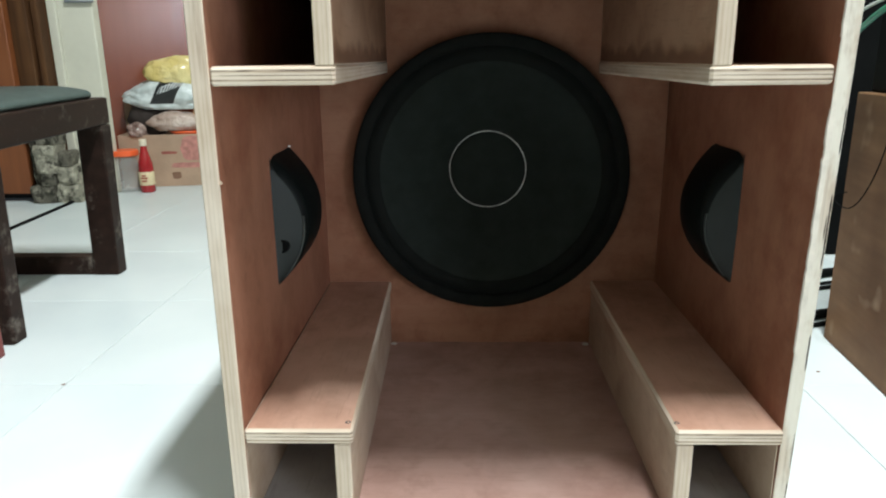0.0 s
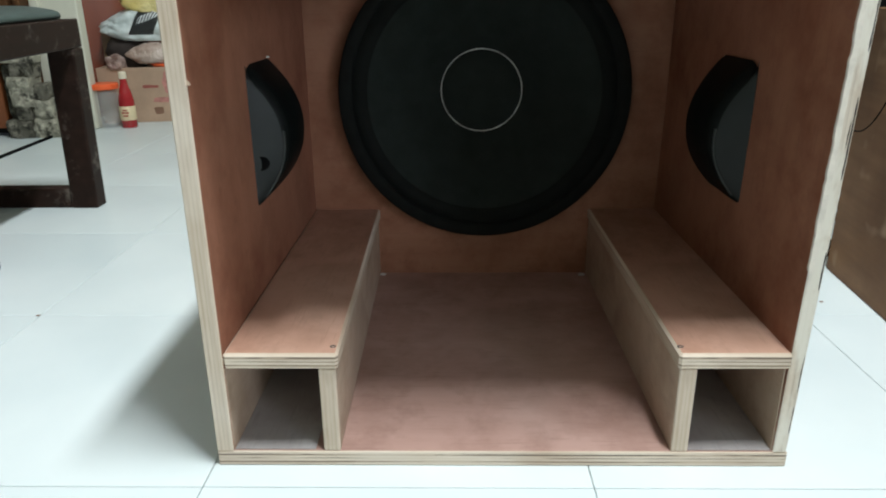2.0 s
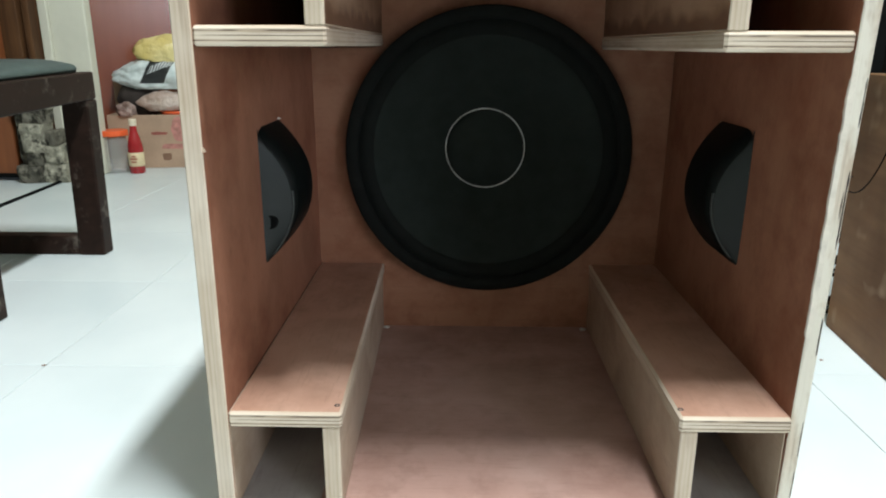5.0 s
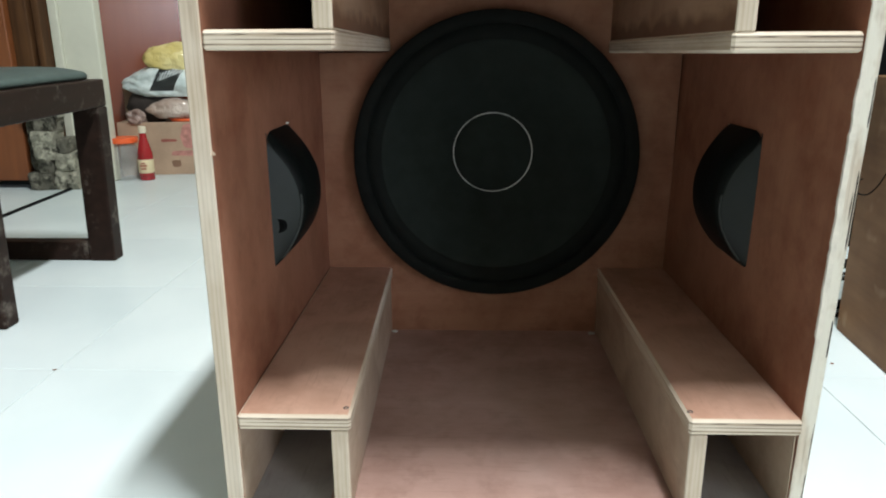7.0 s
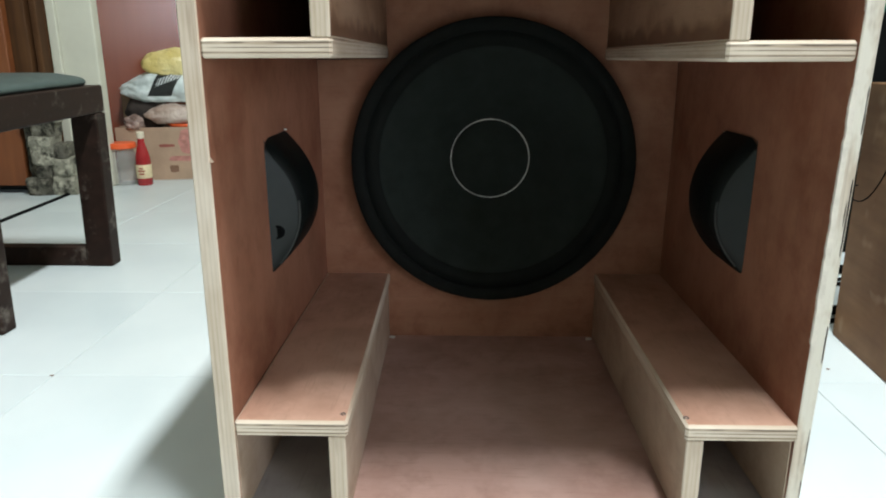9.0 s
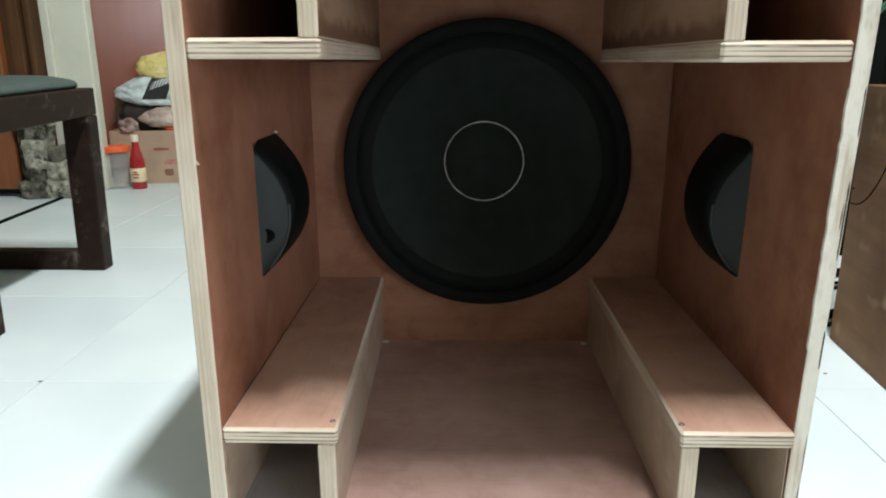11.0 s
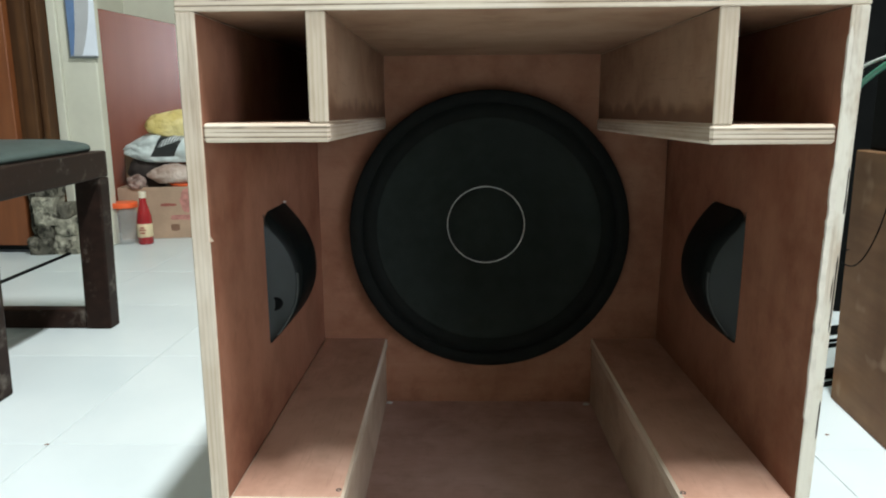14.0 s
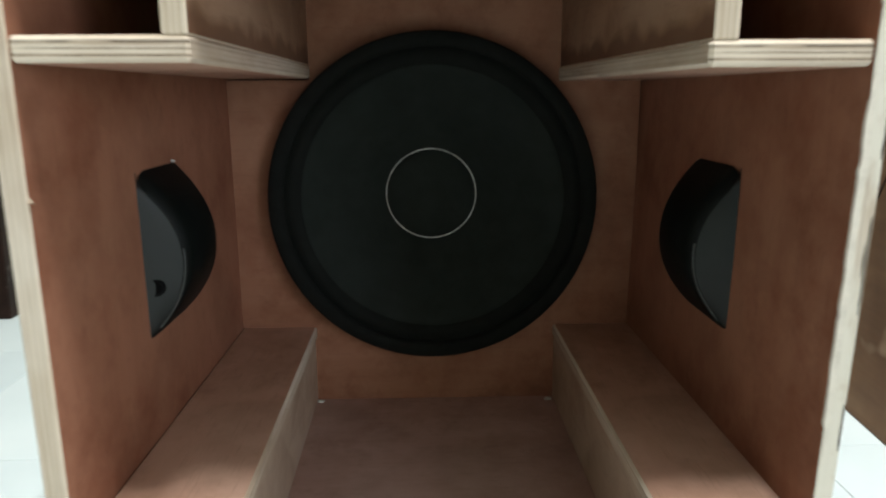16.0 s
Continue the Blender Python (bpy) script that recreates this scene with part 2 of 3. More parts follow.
PINK_BAG = crumpled_film("cloudy_pink_film", (0.36, 0.26, 0.21), (0.56, 0.46, 0.40), 0.16, 22)
SACHET = crumpled_film("dull_clear_film", (0.13, 0.075, 0.06), (0.42, 0.31, 0.27), 0.12, 40)
YELLOW_BAG = crumpled_film("yellow_film", (0.55, 0.43, 0.14), (0.76, 0.65, 0.30), 0.22, 13)
TAN_CLOTH = plain("orange_brown_cloth", (0.45, 0.24, 0.1), 0.9, vary=0.35, scale=18)
DARK_CLOTH = plain("dark_cloth", (0.035, 0.026, 0.022), 0.9, vary=0.5, scale=18)
GREEN_CABLE = plain("green_cable_sheath", (0.01, 0.25, 0.14), 0.3)
WHITE_CABLE = plain("white_cable_sheath", (0.7, 0.75, 0.73), 0.3)


def mossy_stone(name, tone, moss_from):
    """Old plastered stone: pale mortar smears, grit and black moss in blotches."""
    n = Nodes(name, 0.9, spec=0.2)
    rnd = n.add("ShaderNodeObjectInfo").outputs["Random"]
    moss, grit, smear = n.noise(21, 5, rough=0.75), n.noise(140, 4), n.noise(34, 4, rough=0.6)
    base = n.ramp(rnd, [(0, tuple(c * 0.8 for c in tone)), (1, tuple(c * 1.2 for c in tone))])
    base = n.mix(n.ramp(smear, [(0.5, (0, 0, 0)), (0.64, (0.7, 0.7, 0.7))]), base, tuple(min(0.62, c * 1.9) for c in tone))
    base = n.mix(n.ramp(moss, [(moss_from, (0, 0, 0)), (moss_from + 0.1, (0.92, 0.92, 0.92))]), base, (0.022, 0.021, 0.016))
    base = n.mix(n.ramp(grit, [(0.55, (0, 0, 0)), (0.75, (0.4, 0.4, 0.4))]), base, tuple(min(0.6, c * 1.5) for c in tone))
    n.colour(base).bump(grit, 0.6, 0.003)
    return n.mat


STONE = mossy_stone("mossy_grey_stone", (0.12, 0.113, 0.09), 0.48)
PALE_STONE = mossy_stone("pale_mortared_stone", (0.25, 0.24, 0.19), 0.52)
# darkened mossy stone that stands in for a shaded gap
GAP_STONE = mossy_stone("dark_gap_stone", (0.1, 0.092, 0.07), 0.42)
POSTER_WHITE = plain("poster_white", (0.7, 0.75, 0.82), 0.4, vary=0.05)
POSTER_GREY = plain("poster_grey", (0.42, 0.43, 0.44), 0.4, vary=0.1)
POSTER_BLUE = plain("poster_blue", (0.12, 0.2, 0.36), 0.4, vary=0.3)
FRAME_GREY = plain("grey_picture_frame", (0.13, 0.145, 0.145), 0.45)


def wood(name, dark, light, rough, axis="z", scale=30):
    n = Nodes(name, rough)
    s = {"x": (0.07, 1, 1), "y": (1, 0.07, 1), "z": (1, 1, 0.07)}[axis]
    grain, big = n.noise(scale, 5, s), n.noise(4, 3)
    base = n.ramp(grain, [(0.3, dark), (0.7, light)])
    n.colour(n.mix(n.ramp(big, [(0.4, (0, 0, 0)), (0.7, (0.5, 0.5, 0.5))]), base, dark))
    n.rough(grain, rough - 0.05, rough + 0.1).bump(grain, 0.15, 0.001)
    return n.mat


DOOR_WOOD = wood("orange_varnished_wood", (0.14, 0.04, 0.011), (0.21, 0.068, 0.02), 0.45)
JAMB_WOOD = wood("brown_varnished_wood", (0.034, 0.013, 0.004), (0.1, 0.045, 0.016), 0.6)
JAMB_WOOD.node_tree.nodes["Principled BSDF"].inputs["Specular IOR Level"].default_value = 0.25
BOARD_WOOD = wood("glossy_red_brown_laminate", (0.19, 0.05, 0.028), (0.25, 0.072, 0.04), 0.2, "z", 12)
coat = BOARD_WOOD.node_tree.nodes["Principled BSDF"].inputs
coat["Coat Weight"].default_value, coat["Coat Roughness"].default_value, coat["Specular IOR Level"].default_value = 0.65, 0.22, 0.5


def stained_ply():
    n = Nodes("stained_brown_plywood", 0.6, spec=0.2)
    grain, blot, spot = n.noise(25, 5, (1, 0.1, 1)), n.noise(5, 4), n.noise(11, 2)
    base = n.ramp(grain, [(0.3, (0.165, 0.083, 0.04)), (0.7, (0.262, 0.144, 0.071))])
    base = n.mix(n.ramp(blot, [(0.4, (0, 0, 0)), (0.7, (0.6, 0.6, 0.6))]), base, (0.085, 0.038, 0.018))
    base = n.mix(n.ramp(spot, [(0.66, (0, 0, 0)), (0.76, (0.6, 0.6, 0.6))]), base, (0.42, 0.29, 0.19))
    n.colour(base).rough(blot, 0.5, 0.7).bump(grain, 0.15, 0.001)
    return n.mat


BROWN_PLY = stained_ply()


def tile_glaze():
    n = Nodes("white_glazed_tile", 0.25)
    cloud, speck = n.noise(3, 4), n.noise(90, 3)
    rnd = n.add("ShaderNodeObjectInfo").outputs["Random"]
    base = n.ramp(cloud, [(0.3, (0.57, 0.64, 0.645)), (0.7, (0.66, 0.72, 0.715))])
    base = n.mix(n.ramp(rnd, [(0, (0, 0, 0)), (1, (0.3, 0.3, 0.3))]), base, (0.57, 0.645, 0.655))
    base = n.mix(n.ramp(speck, [(0.68, (0, 0, 0)), (0.8, (0.25, 0.25, 0.25))]), base, (0.5, 0.52, 0.5))
    n.colour(base).rough(cloud, 0.22, 0.4)
    return n.mat


TILE = tile_glaze()
GROUT = plain("grey_grout", (0.6, 0.66, 0.66), 0.9)


def clear_plastic():
    n = Nodes("clear_plastic", 0.08, spec=0.7)
    cloud = n.noise(20, 3)
    n.colour(n.ramp(cloud, [(0.3, (0.62, 0.6, 0.56)), (0.7, (0.8, 0.8, 0.78))]))
    n.bsdf.inputs["Alpha"].default_value = 0.16
    return n.mat


CLEAR = clear_plastic()


# ---- building helpers ----
def box(x0, x1, y0, y1, z0, z1, bevel=0.0015, segments=1):
    bm = bmesh.new()
    bmesh.ops.create_cube(bm, size=1)
    bmesh.ops.scale(bm, vec=(x1 - x0, y1 - y0, z1 - z0), verts=bm.verts)
    bmesh.ops.translate(bm, vec=((x0 + x1) / 2, (y0 + y1) / 2, (z0 + z1) / 2), verts=bm.verts)
    if bevel:
        bmesh.ops.bevel(bm, geom=list(bm.edges), offset=bevel, segments=segments, profile=0.5, affect="EDGES")
    return bm


def mesh_of(name, bm, materials, smooth=False):
    me = bpy.data.meshes.new(name)
    bmesh.ops.recalc_face_normals(bm, faces=bm.faces)
    bm.to_mesh(me)
    bm.free()
    for m in materials if isinstance(materials, (list, tuple)) else [materials]:
        me.materials.append(m)
    if smooth:
        me.shade_smooth()
    return me


def part(name, bm, material, parent, label="", smooth=False, at=(0, 0, 0)):
    ob = new(name, mesh_of(name, bm, material, smooth))
    ob.parent, ob.location = parent, at
    return tagged(ob, label) if label else ob


def thing(name, label, category, at=(0, 0, 0), turn=0.0, group=""):
    ob = new(name)
    ob.empty_display_size = 0.05
    ob.matrix_world = pose(*at, 0, 0, turn)
    return tagged(ob, label, category, group)


def solid(name, bm, material, label, category, smooth=False, at=(0, 0, 0), turn=0.0, kind=""):
    ob = new(name, mesh_of(name, bm, material, smooth))
    ob.matrix_world = pose(*at, 0, 0, turn)
    return tagged(ob, label, category, kind=kind)


def lathe(profile, steps=96, axis="z"):
    """A turned body from (radius, height) pairs; along y the height runs to +y."""
    bm = bmesh.new()
    rings = []
    for r, h in profile:
        ring = []
        for i in range(steps if r > 1e-6 else 1):
            a = 2 * math.pi * i / steps
            p = (r * math.cos(a), r * math.sin(a), h)
            ring.append(bm.verts.new(p if axis == "z" else (p[0], h, p[1])))
        rings.append(ring)
    for a, b in zip(rings, rings[1:]):
        for i in range(steps):
            quad = [a[i % len(a)], a[(i + 1) % len(a)], b[(i + 1) % len(b)], b[i % len(b)]]
            quad = list(dict.fromkeys(quad))
            if len(quad) > 2:
                bm.faces.new(quad)
    return bm


def tube(points, radius, sides=8):
    """A round cord along points, smoothed."""
    pts = [Vector(p) for p in points]
    for _ in range(3):
        out = [pts[0]]
        for a, b in zip(pts, pts[1:]):
            out += [a.lerp(b, 0.25), a.lerp(b, 0.75)]
        pts = out + [pts[-1]]
    bm = bmesh.new()
    rings = []
    for i, p in enumerate(pts):
        d = (pts[min(i + 1, len(pts) - 1)] - pts[max(i - 1, 0)]).normalized()
        u = d.orthogonal().normalized() if i == 0 else (u - d * u.dot(d)).normalized()
        v = d.cross(u)
        rings.append([bm.verts.new(p + radius * (math.cos(2 * math.pi * k / sides) * u + math.sin(2 * math.pi * k / sides) * v)) for k in range(sides)])
    for a, b in zip(rings, rings[1:]):
        for k in range(sides):
            bm.faces.new((a[k], a[(k + 1) % sides], b[(k + 1) % sides], b[k]))
    bm.faces.new(rings[0]), bm.faces.new(rings[-1][::-1])
    return bm


def pillow(sx, sy, sz, crinkle, seed, cuts=24, pinch=0.55):
    """A filled soft bag: a flattened body with pinched ends and creases, its base flat at z = 0."""
    bm = bmesh.new()
    bmesh.ops.create_uvsphere(bm, u_segments=cuts * 2, v_segments=cuts, radius=1)
    off = Vector((seed * 3.1, seed * 1.7, seed * 0.9))
    for v in bm.verts:
        n = v.co.copy()
        p = Vector([math.copysign(abs(c) ** 0.88, c) for c in n])
        ridge = 1 - abs(noise.noise(n * 2.2 + off)) * 2
        fold = 1 - abs(noise.noise(n * 4.5 + off * 2)) * 2
        p *= 1 + crinkle * (1.0 * noise.noise(n * 1.5 + off) + 0.4 * ridge + 0.3 * fold + 0.2 * noise.noise(n * 9 + off))
        p.z *= 1 - pinch * min(1, abs(p.x)) ** 3
        v.co = Vector((p.x * sx / 2, p.y * sy / 2, max(p.z, -0.8) * sz / 2))
    low = min(v.co.z for v in bm.verts)
    bmesh.ops.translate(bm, vec=(0, 0, -low), verts=bm.verts)
    return bm


# ---- the room ----
floor = solid("floor", box(-5.4, 2.6, -3.95, 3.2, -0.12, -0.004, 0), GROUT, "white glazed square floor tiles with thin grey joints", "floor", kind="structure")
WALLS = (
    ("wall_north", box(-1.66, 2.55, 2.8, 2.95, 0, 3.2, 0)),
    ("wall_east", box(2.4, 2.55, -2.17, 2.8, 0, 3.2, 0)),
    ("wall_east_end", box(2.4, 2.55, -3.8, -3.53, 0, 3.2, 0)),
    ("wall_east_low", box(2.4, 2.55, -3.53, -2.17, 0, 0.42, 0)),
    ("wall_east_high", box(2.4, 2.55, -3.53, -2.17, 1.98, 3.2, 0)),
    ("wall_north_west", box(-5.2, -2.621, 2.02, 2.17, 0, 3.2, 0)),
    ("wall_west", box(-5.35, -5.2, -3.8, 2.17, 0, 3.2, 0)),
    ("wall_south", box(-5.35, 2.55, -3.95, -3.8, 0, 3.2, 0)),
    ("wall_pillar", box(-1.635, -1.466, 2.12, 2.17, 0, 3.2, 0.006, 2)),
    ("wall_lintel", box(-2.62, -1.636, 2.122, 2.17, 2.1, 3.2, 0)),
    ("wall_recess", box(-1.80, -1.66, 2.171, 2.95, 0, 3.2, 0)),
)
for name, bm in WALLS:
    solid(name, bm, CREAM, "cream painted plaster wall with light marks", "wall", kind="structure")
window = solid("window_1", box(2.44, 2.47, -3.5299, -3.49, 0.42, 1.98, 0.002), CREAM, "plain white-framed window in the side wall", "window", kind="structure")
for y0, y1, z0, z1 in ((-2.21, -2.1701, 0.42, 1.98), (-3.4895, -2.2105, 0.4205, 0.46), (-3.4895, -2.2105, 1.94, 1.9795), (-2.87, -2.83, 0.4605, 1.9395)):
    part("window_frame", box(2.44, 2.47, y0, y1, z0, z1, 0.002), CREAM, window)
solid("ceiling", box(-5.35, 2.55, -3.95, 3.15, 3.2, 3.3, 0), CEILING, "plain white painted ceiling", "ceiling", kind="structure")

# ---- the loudspeaker cabinet ----
XL, XR, TOP, DEEP, BAFFLE = -0.305, 0.3117, 0.636, 0.76, 0.522
IL, IR = XL + PLY, 0.2963
cabinet = thing("speaker_cabinet", "unfinished reddish plywood subwoofer cabinet with open front on tiles", "speaker cabinet")


def panel(name, x0, x1, y0, y1, z0, z1, thin, grain, along, parent, label="", bevel=0.0012):
    c = ((x0 + x1) / 2, (y0 + y1) / 2, (z0 + z1) / 2)
    bm = box(x0 - c[0], x1 - c[0], y0 - c[1], y1 - c[1], z0 - c[2], z1 - c[2], bevel)
    k = "xyz".index(thin)
    bm.normal_update()
    for f in bm.faces:
        f.material_index = 0 if abs(f.normal[k]) > 0.8 else 2 if thin == "z" and abs(f.normal.x) > 0.8 else 1
    return part(name, bm, [VENEER[grain], EDGES[thin, along], EDGES["z", "y"]], parent, label, at=c)


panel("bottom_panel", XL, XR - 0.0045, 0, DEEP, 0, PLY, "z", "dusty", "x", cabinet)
panel("top_panel", XL, XR + 0.0068, 0, DEEP, TOP - PLY, TOP, "z", "tan_x", "x", cabinet)
panel("side_panel", XL, IL, 0, DEEP, PLY, TOP - PLY, "x", "z", "z", cabinet)
right_side = panel("side_panel", IR, XR, 0, DEEP, PLY, TOP - PLY, "x", "z", "z", cabinet, "plywood side panel with a chipped and filled front edge")
right_side.data.materials[1] = FILLED_EDGE
for v in right_side.data.vertices:
    v.co.x += (0.0062 if v.co.x > 0 else 0.005) * v.co.z / 0.3  # stands out of true, planed thinner towards the foot


def splay(ob, shift, inner_only=0):
    """Turn an inner board a little, so that its back end stands off by shift; inner_only: just the edge on that side."""
    for v in ob.data.vertices:
        if inner_only * v.co.x >= 0:
            v.co.x += shift * (v.co.y + ob.location.y) / 0.54


panel("back_panel", IL, IR, DEEP - PLY, DEEP, PLY, TOP - PLY, "y", "x", "z", cabinet)
LOW_T, LOW_B, UP_B = 0.1355, 0.1175, 0.498
LEFT_UP, RIGHT_UP = 0.5185, 0.5140
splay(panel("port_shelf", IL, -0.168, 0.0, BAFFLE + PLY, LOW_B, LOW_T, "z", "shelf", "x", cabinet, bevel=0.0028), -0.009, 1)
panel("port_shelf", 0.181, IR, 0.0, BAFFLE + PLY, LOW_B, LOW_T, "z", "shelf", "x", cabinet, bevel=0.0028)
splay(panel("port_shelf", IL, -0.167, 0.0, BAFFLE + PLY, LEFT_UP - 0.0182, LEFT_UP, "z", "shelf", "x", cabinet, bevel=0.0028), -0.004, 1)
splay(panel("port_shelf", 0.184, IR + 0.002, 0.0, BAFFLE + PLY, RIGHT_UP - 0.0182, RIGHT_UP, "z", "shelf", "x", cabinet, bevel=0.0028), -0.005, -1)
splay(panel("port_wall", -0.189, -0.171, 0.001, BAFFLE + PLY, PLY, LOW_B, "x", "tan", "z", cabinet), -0.009)
panel("port_wall", 0.183, 0.201, 0.001, BAFFLE + PLY, PLY, LOW_B, "x", "tan", "z", cabinet)
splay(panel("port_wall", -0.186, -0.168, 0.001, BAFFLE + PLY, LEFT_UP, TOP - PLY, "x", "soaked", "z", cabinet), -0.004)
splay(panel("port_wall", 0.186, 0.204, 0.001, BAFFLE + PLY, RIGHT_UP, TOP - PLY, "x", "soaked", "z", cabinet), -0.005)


# added tint sheets: the ports' shade tone is coloured in, no real lining
for x0, x1 in ((IL + 0.0012, -0.1985), (0.2015, IR - 0.0064)):
    part("port_floor_tint", box(x0, x1, 0.003, BAFFLE, PLY + 0.0002, PLY + 0.0012, 0), VENEER["grey"], cabinet, "thin added sheet, greyed to stand in for shade in the port")
part("port_side_tint", box(IL + 0.0001, IL + 0.001, 0.003, BAFFLE, PLY + 0.0013, LOW_B - 0.0005, 0), VENEER["tan"], cabinet, "thin added sheet that tones the side panel in the shaded port")
part("port_side_tint", box(IR - 0.0062, IR - 0.0052, 0.003, BAFFLE, PLY + 0.0013, LOW_B - 0.0005, 0), VENEER["tan"], cabinet, "thin added sheet that tones the side panel in the shaded port")


def baffle_board(cx, cz, radius):
    """The upright board: a cross that leaves the four ports free, with a round hole."""
    bm = bmesh.new()
    out = [(-0.180, PLY), (0.183, PLY), (0.183, LOW_T), (IR, LOW_T), (IR, UP_B), (0.181, UP_B), (0.181, TOP - PLY), (-0.172, TOP - PLY), (-0.172, UP_B), (IL, UP_B), (IL, LOW_T), (-0.180, LOW_T)]
    loops = [out, [(cx + radius * math.cos(a * math.pi / 48), cz + radius * math.sin(a * math.pi / 48)) for a in range(96)]]
    edges = []
    for loop in loops:
        vs = [bm.verts.new((x, 0, z)) for x, z in loop]
        edges += [bm.edges.new((vs[i - 1], vs[i])) for i in range(len(vs))]
    faces = bmesh.ops.triangle_fill(bm, use_beauty=True, edges=edges, normal=(0, -1, 0))["geom"]
    faces = [f for f in faces if isinstance(f, bmesh.types.BMFace)]
    made = bmesh.ops.extrude_face_region(bm, geom=faces)["geom"]
    bmesh.ops.translate(bm, vec=(0, PLY, 0), verts=[v for v in made if isinstance(v, bmesh.types.BMVert)])
    return bm


SX, SZ = 0.0, 0.330
part("baffle", baffle_board(SX, SZ, 0.213), VENEER["baffle"], cabinet, at=(0, BAFFLE, 0))

# filler smears and open cracks along the front edge of one side
def edge_strip(z0, z1, x0, x1, ragged, seed, depth=0.0006, tilt=0.005):
    """An uneven upright strip standing a hair proud of the front edge; x0 and x1 give its sides by height."""
    bm = bmesh.new()
    rows = []
    steps = max(12, int((z1 - z0) / 0.002))
    for i in range(steps + 1):
        u = i / steps
        z = z0 + (z1 - z0) * u
        taper = min(1.0, 6 * u, 6 * (1 - u)) ** 0.5
        lean = tilt * (z - TOP / 2) / 0.3
        a = x0 + ragged * (noise.noise(Vector((seed, 0, z * 45))) + 0.6 * noise.noise(Vector((seed, 5, z * 150))))
        b = x1 + 0.5 * ragged * noise.noise(Vector((seed, 9, z * 60)))
        mid = (a + b) / 2
        a, b = mid + (a - mid) * taper, mid + (b - mid) * taper
        rows.append([bm.verts.new((x + lean, y, z)) for x, y in ((a, -depth * taper), (b, -depth * 0.6 * taper), (b, 0.003), (a, 0.003))])
    for a, b in zip(rows, rows[1:]):
        for k in range(4):
            bm.faces.new((a[k], a[k - 1], b[k - 1], b[k]))
    bm.faces.new(rows[0]), bm.faces.new(rows[-1][::-1])
    return bm


for z0, z1, x0, x1, ragged in ((0.20, 0.50, 0.2955, 0.301, 0.0013), (0.53, 0.60, 0.2958, 0.300, 0.0008)):
    part("filler_seam", edge_strip(z0, z1, x0, x1, ragged, 10 * z0), FILLER, cabinet, "rough pale wood filler seam")
for z0, z1, inset, w in ((0.315, 0.392, 0.0016, 0.0013), (0.345, 0.372, 0.0042, 0.0006), (0.205, 0.246, 0.0012, 0.0012), (0.09, 0.135, 0.0014, 0.0007), (0.04, 0.075, 0.0014, 0.0007), (0.43, 0.475, 0.0014, 0.0011)):
    x0 = XR - inset - w
    part("crack", edge_strip(z0, z1, x0, x0 + w, 0.0006, 30 * z0, 0.0004, 0.0062), DARK_CLOTH, cabinet, "open dark crack between plies")

for x, z in ((-0.175, 0), (0.186, 0)):
    part("screw", lathe([(0, -0.0003), (0.0015, 0.0001), (0.0026, 0.0006), (0.0032, 0.0002), (0.0032, -0.003)], 16), STEEL, cabinet, "countersunk dark screw head", at=(x, 0.017, LOW_T))


bm = bmesh.new()
tip = [bm.verts.new(p) for p in ((0, 0, 0.006), (0, -0.002, 0), (0, 0.006, -0.001), (0.0045, -0.0025, 0.0015))]
for a, b, c in ((0, 1, 3), (1, 2, 3), (2, 0, 3), (0, 2, 1)):
    bm.faces.new((tip[a], tip[b], tip[c]))
part("splinter", bm, VENEER["tan"], cabinet, "lifted pale splinter", at=(IL - 0.0005, 0.002, 0.405))


def glue_blob(seed, s):
    bm = bmesh.new()
    bmesh.ops.create_icosphere(bm, subdivisions=3, radius=1)
    for v in bm.verts:
        v.co *= 1 + 0.5 * noise.noise(v.co * 1.6 + Vector((seed, 0, 0)))
        v.co = Vector((v.co.x * 1.4, v.co.y * 0.8, v.co.z * 0.6)) * s
    return bm


part("glue_spot", glue_blob(4, 0.0035), WHITE_GLUE, cabinet, "dried white glue drop", True, (-0.174, BAFFLE - 0.012, PLY + 0.002))
part("glue_spot", glue_blob(9, 0.004), WHITE_GLUE, cabinet, "dried white glue drop", True, (0.174, BAFFLE - 0.014, PLY + 0.002))


part("glue_spot", glue_blob(2, 0.0022), WHITE_GLUE, cabinet, "dried white glue drop", True, (IR + 0.0012, 0.288, 0.405))
part("glue_spot", glue_blob(6, 0.0022), WHITE_GLUE, cabinet, "dried white glue drop", True, (IL + 0.001, 0.283, 0.409))


def handle_cup(side):
    """The inside of a recessed carrying handle: a shallow arched shell that bulges off the side panel."""
    bm = bmesh.new()
    rings = []
    wall = IL if side < 0 else IR
    for y, z0, z1, sag, lean in ((0.1830, 0.240, 0.408, 0.0, 0), (0.1845, 0.241, 0.393, 0.033, 0.40), (0.1900, 0.2395, 0.403, 0.0385, 0.30), (0.2020, 0.239, 0.407, 0.041, 0.15), (0.2420, 0.239, 0.407, 0.042, 0.0), (0.2870, 0.239, 0.407, 0.041, 0), (0.2990, 0.242, 0.403, 0.036, 0), (0.3070, 0.248, 0.398, 0.0, 0)):
        ring = []
        for i in range(33):
            u = i / 32
            arch = (1 - abs(2 * u - 1) ** 2.1) * sag
            ring.append(bm.verts.new((wall - side * arch, y + lean * arch, z0 + (z1 - z0) * u)))
        rings.append(ring)
    for k, (a, b) in enumerate(zip(rings, rings[1:])):
        for i in range(32):
            bm.faces.new((a[i], a[i + 1], b[i + 1], b[i])).material_index = int(k == 0)
    return bm


def wall_at(side):
    return IL if side < 0 else IR


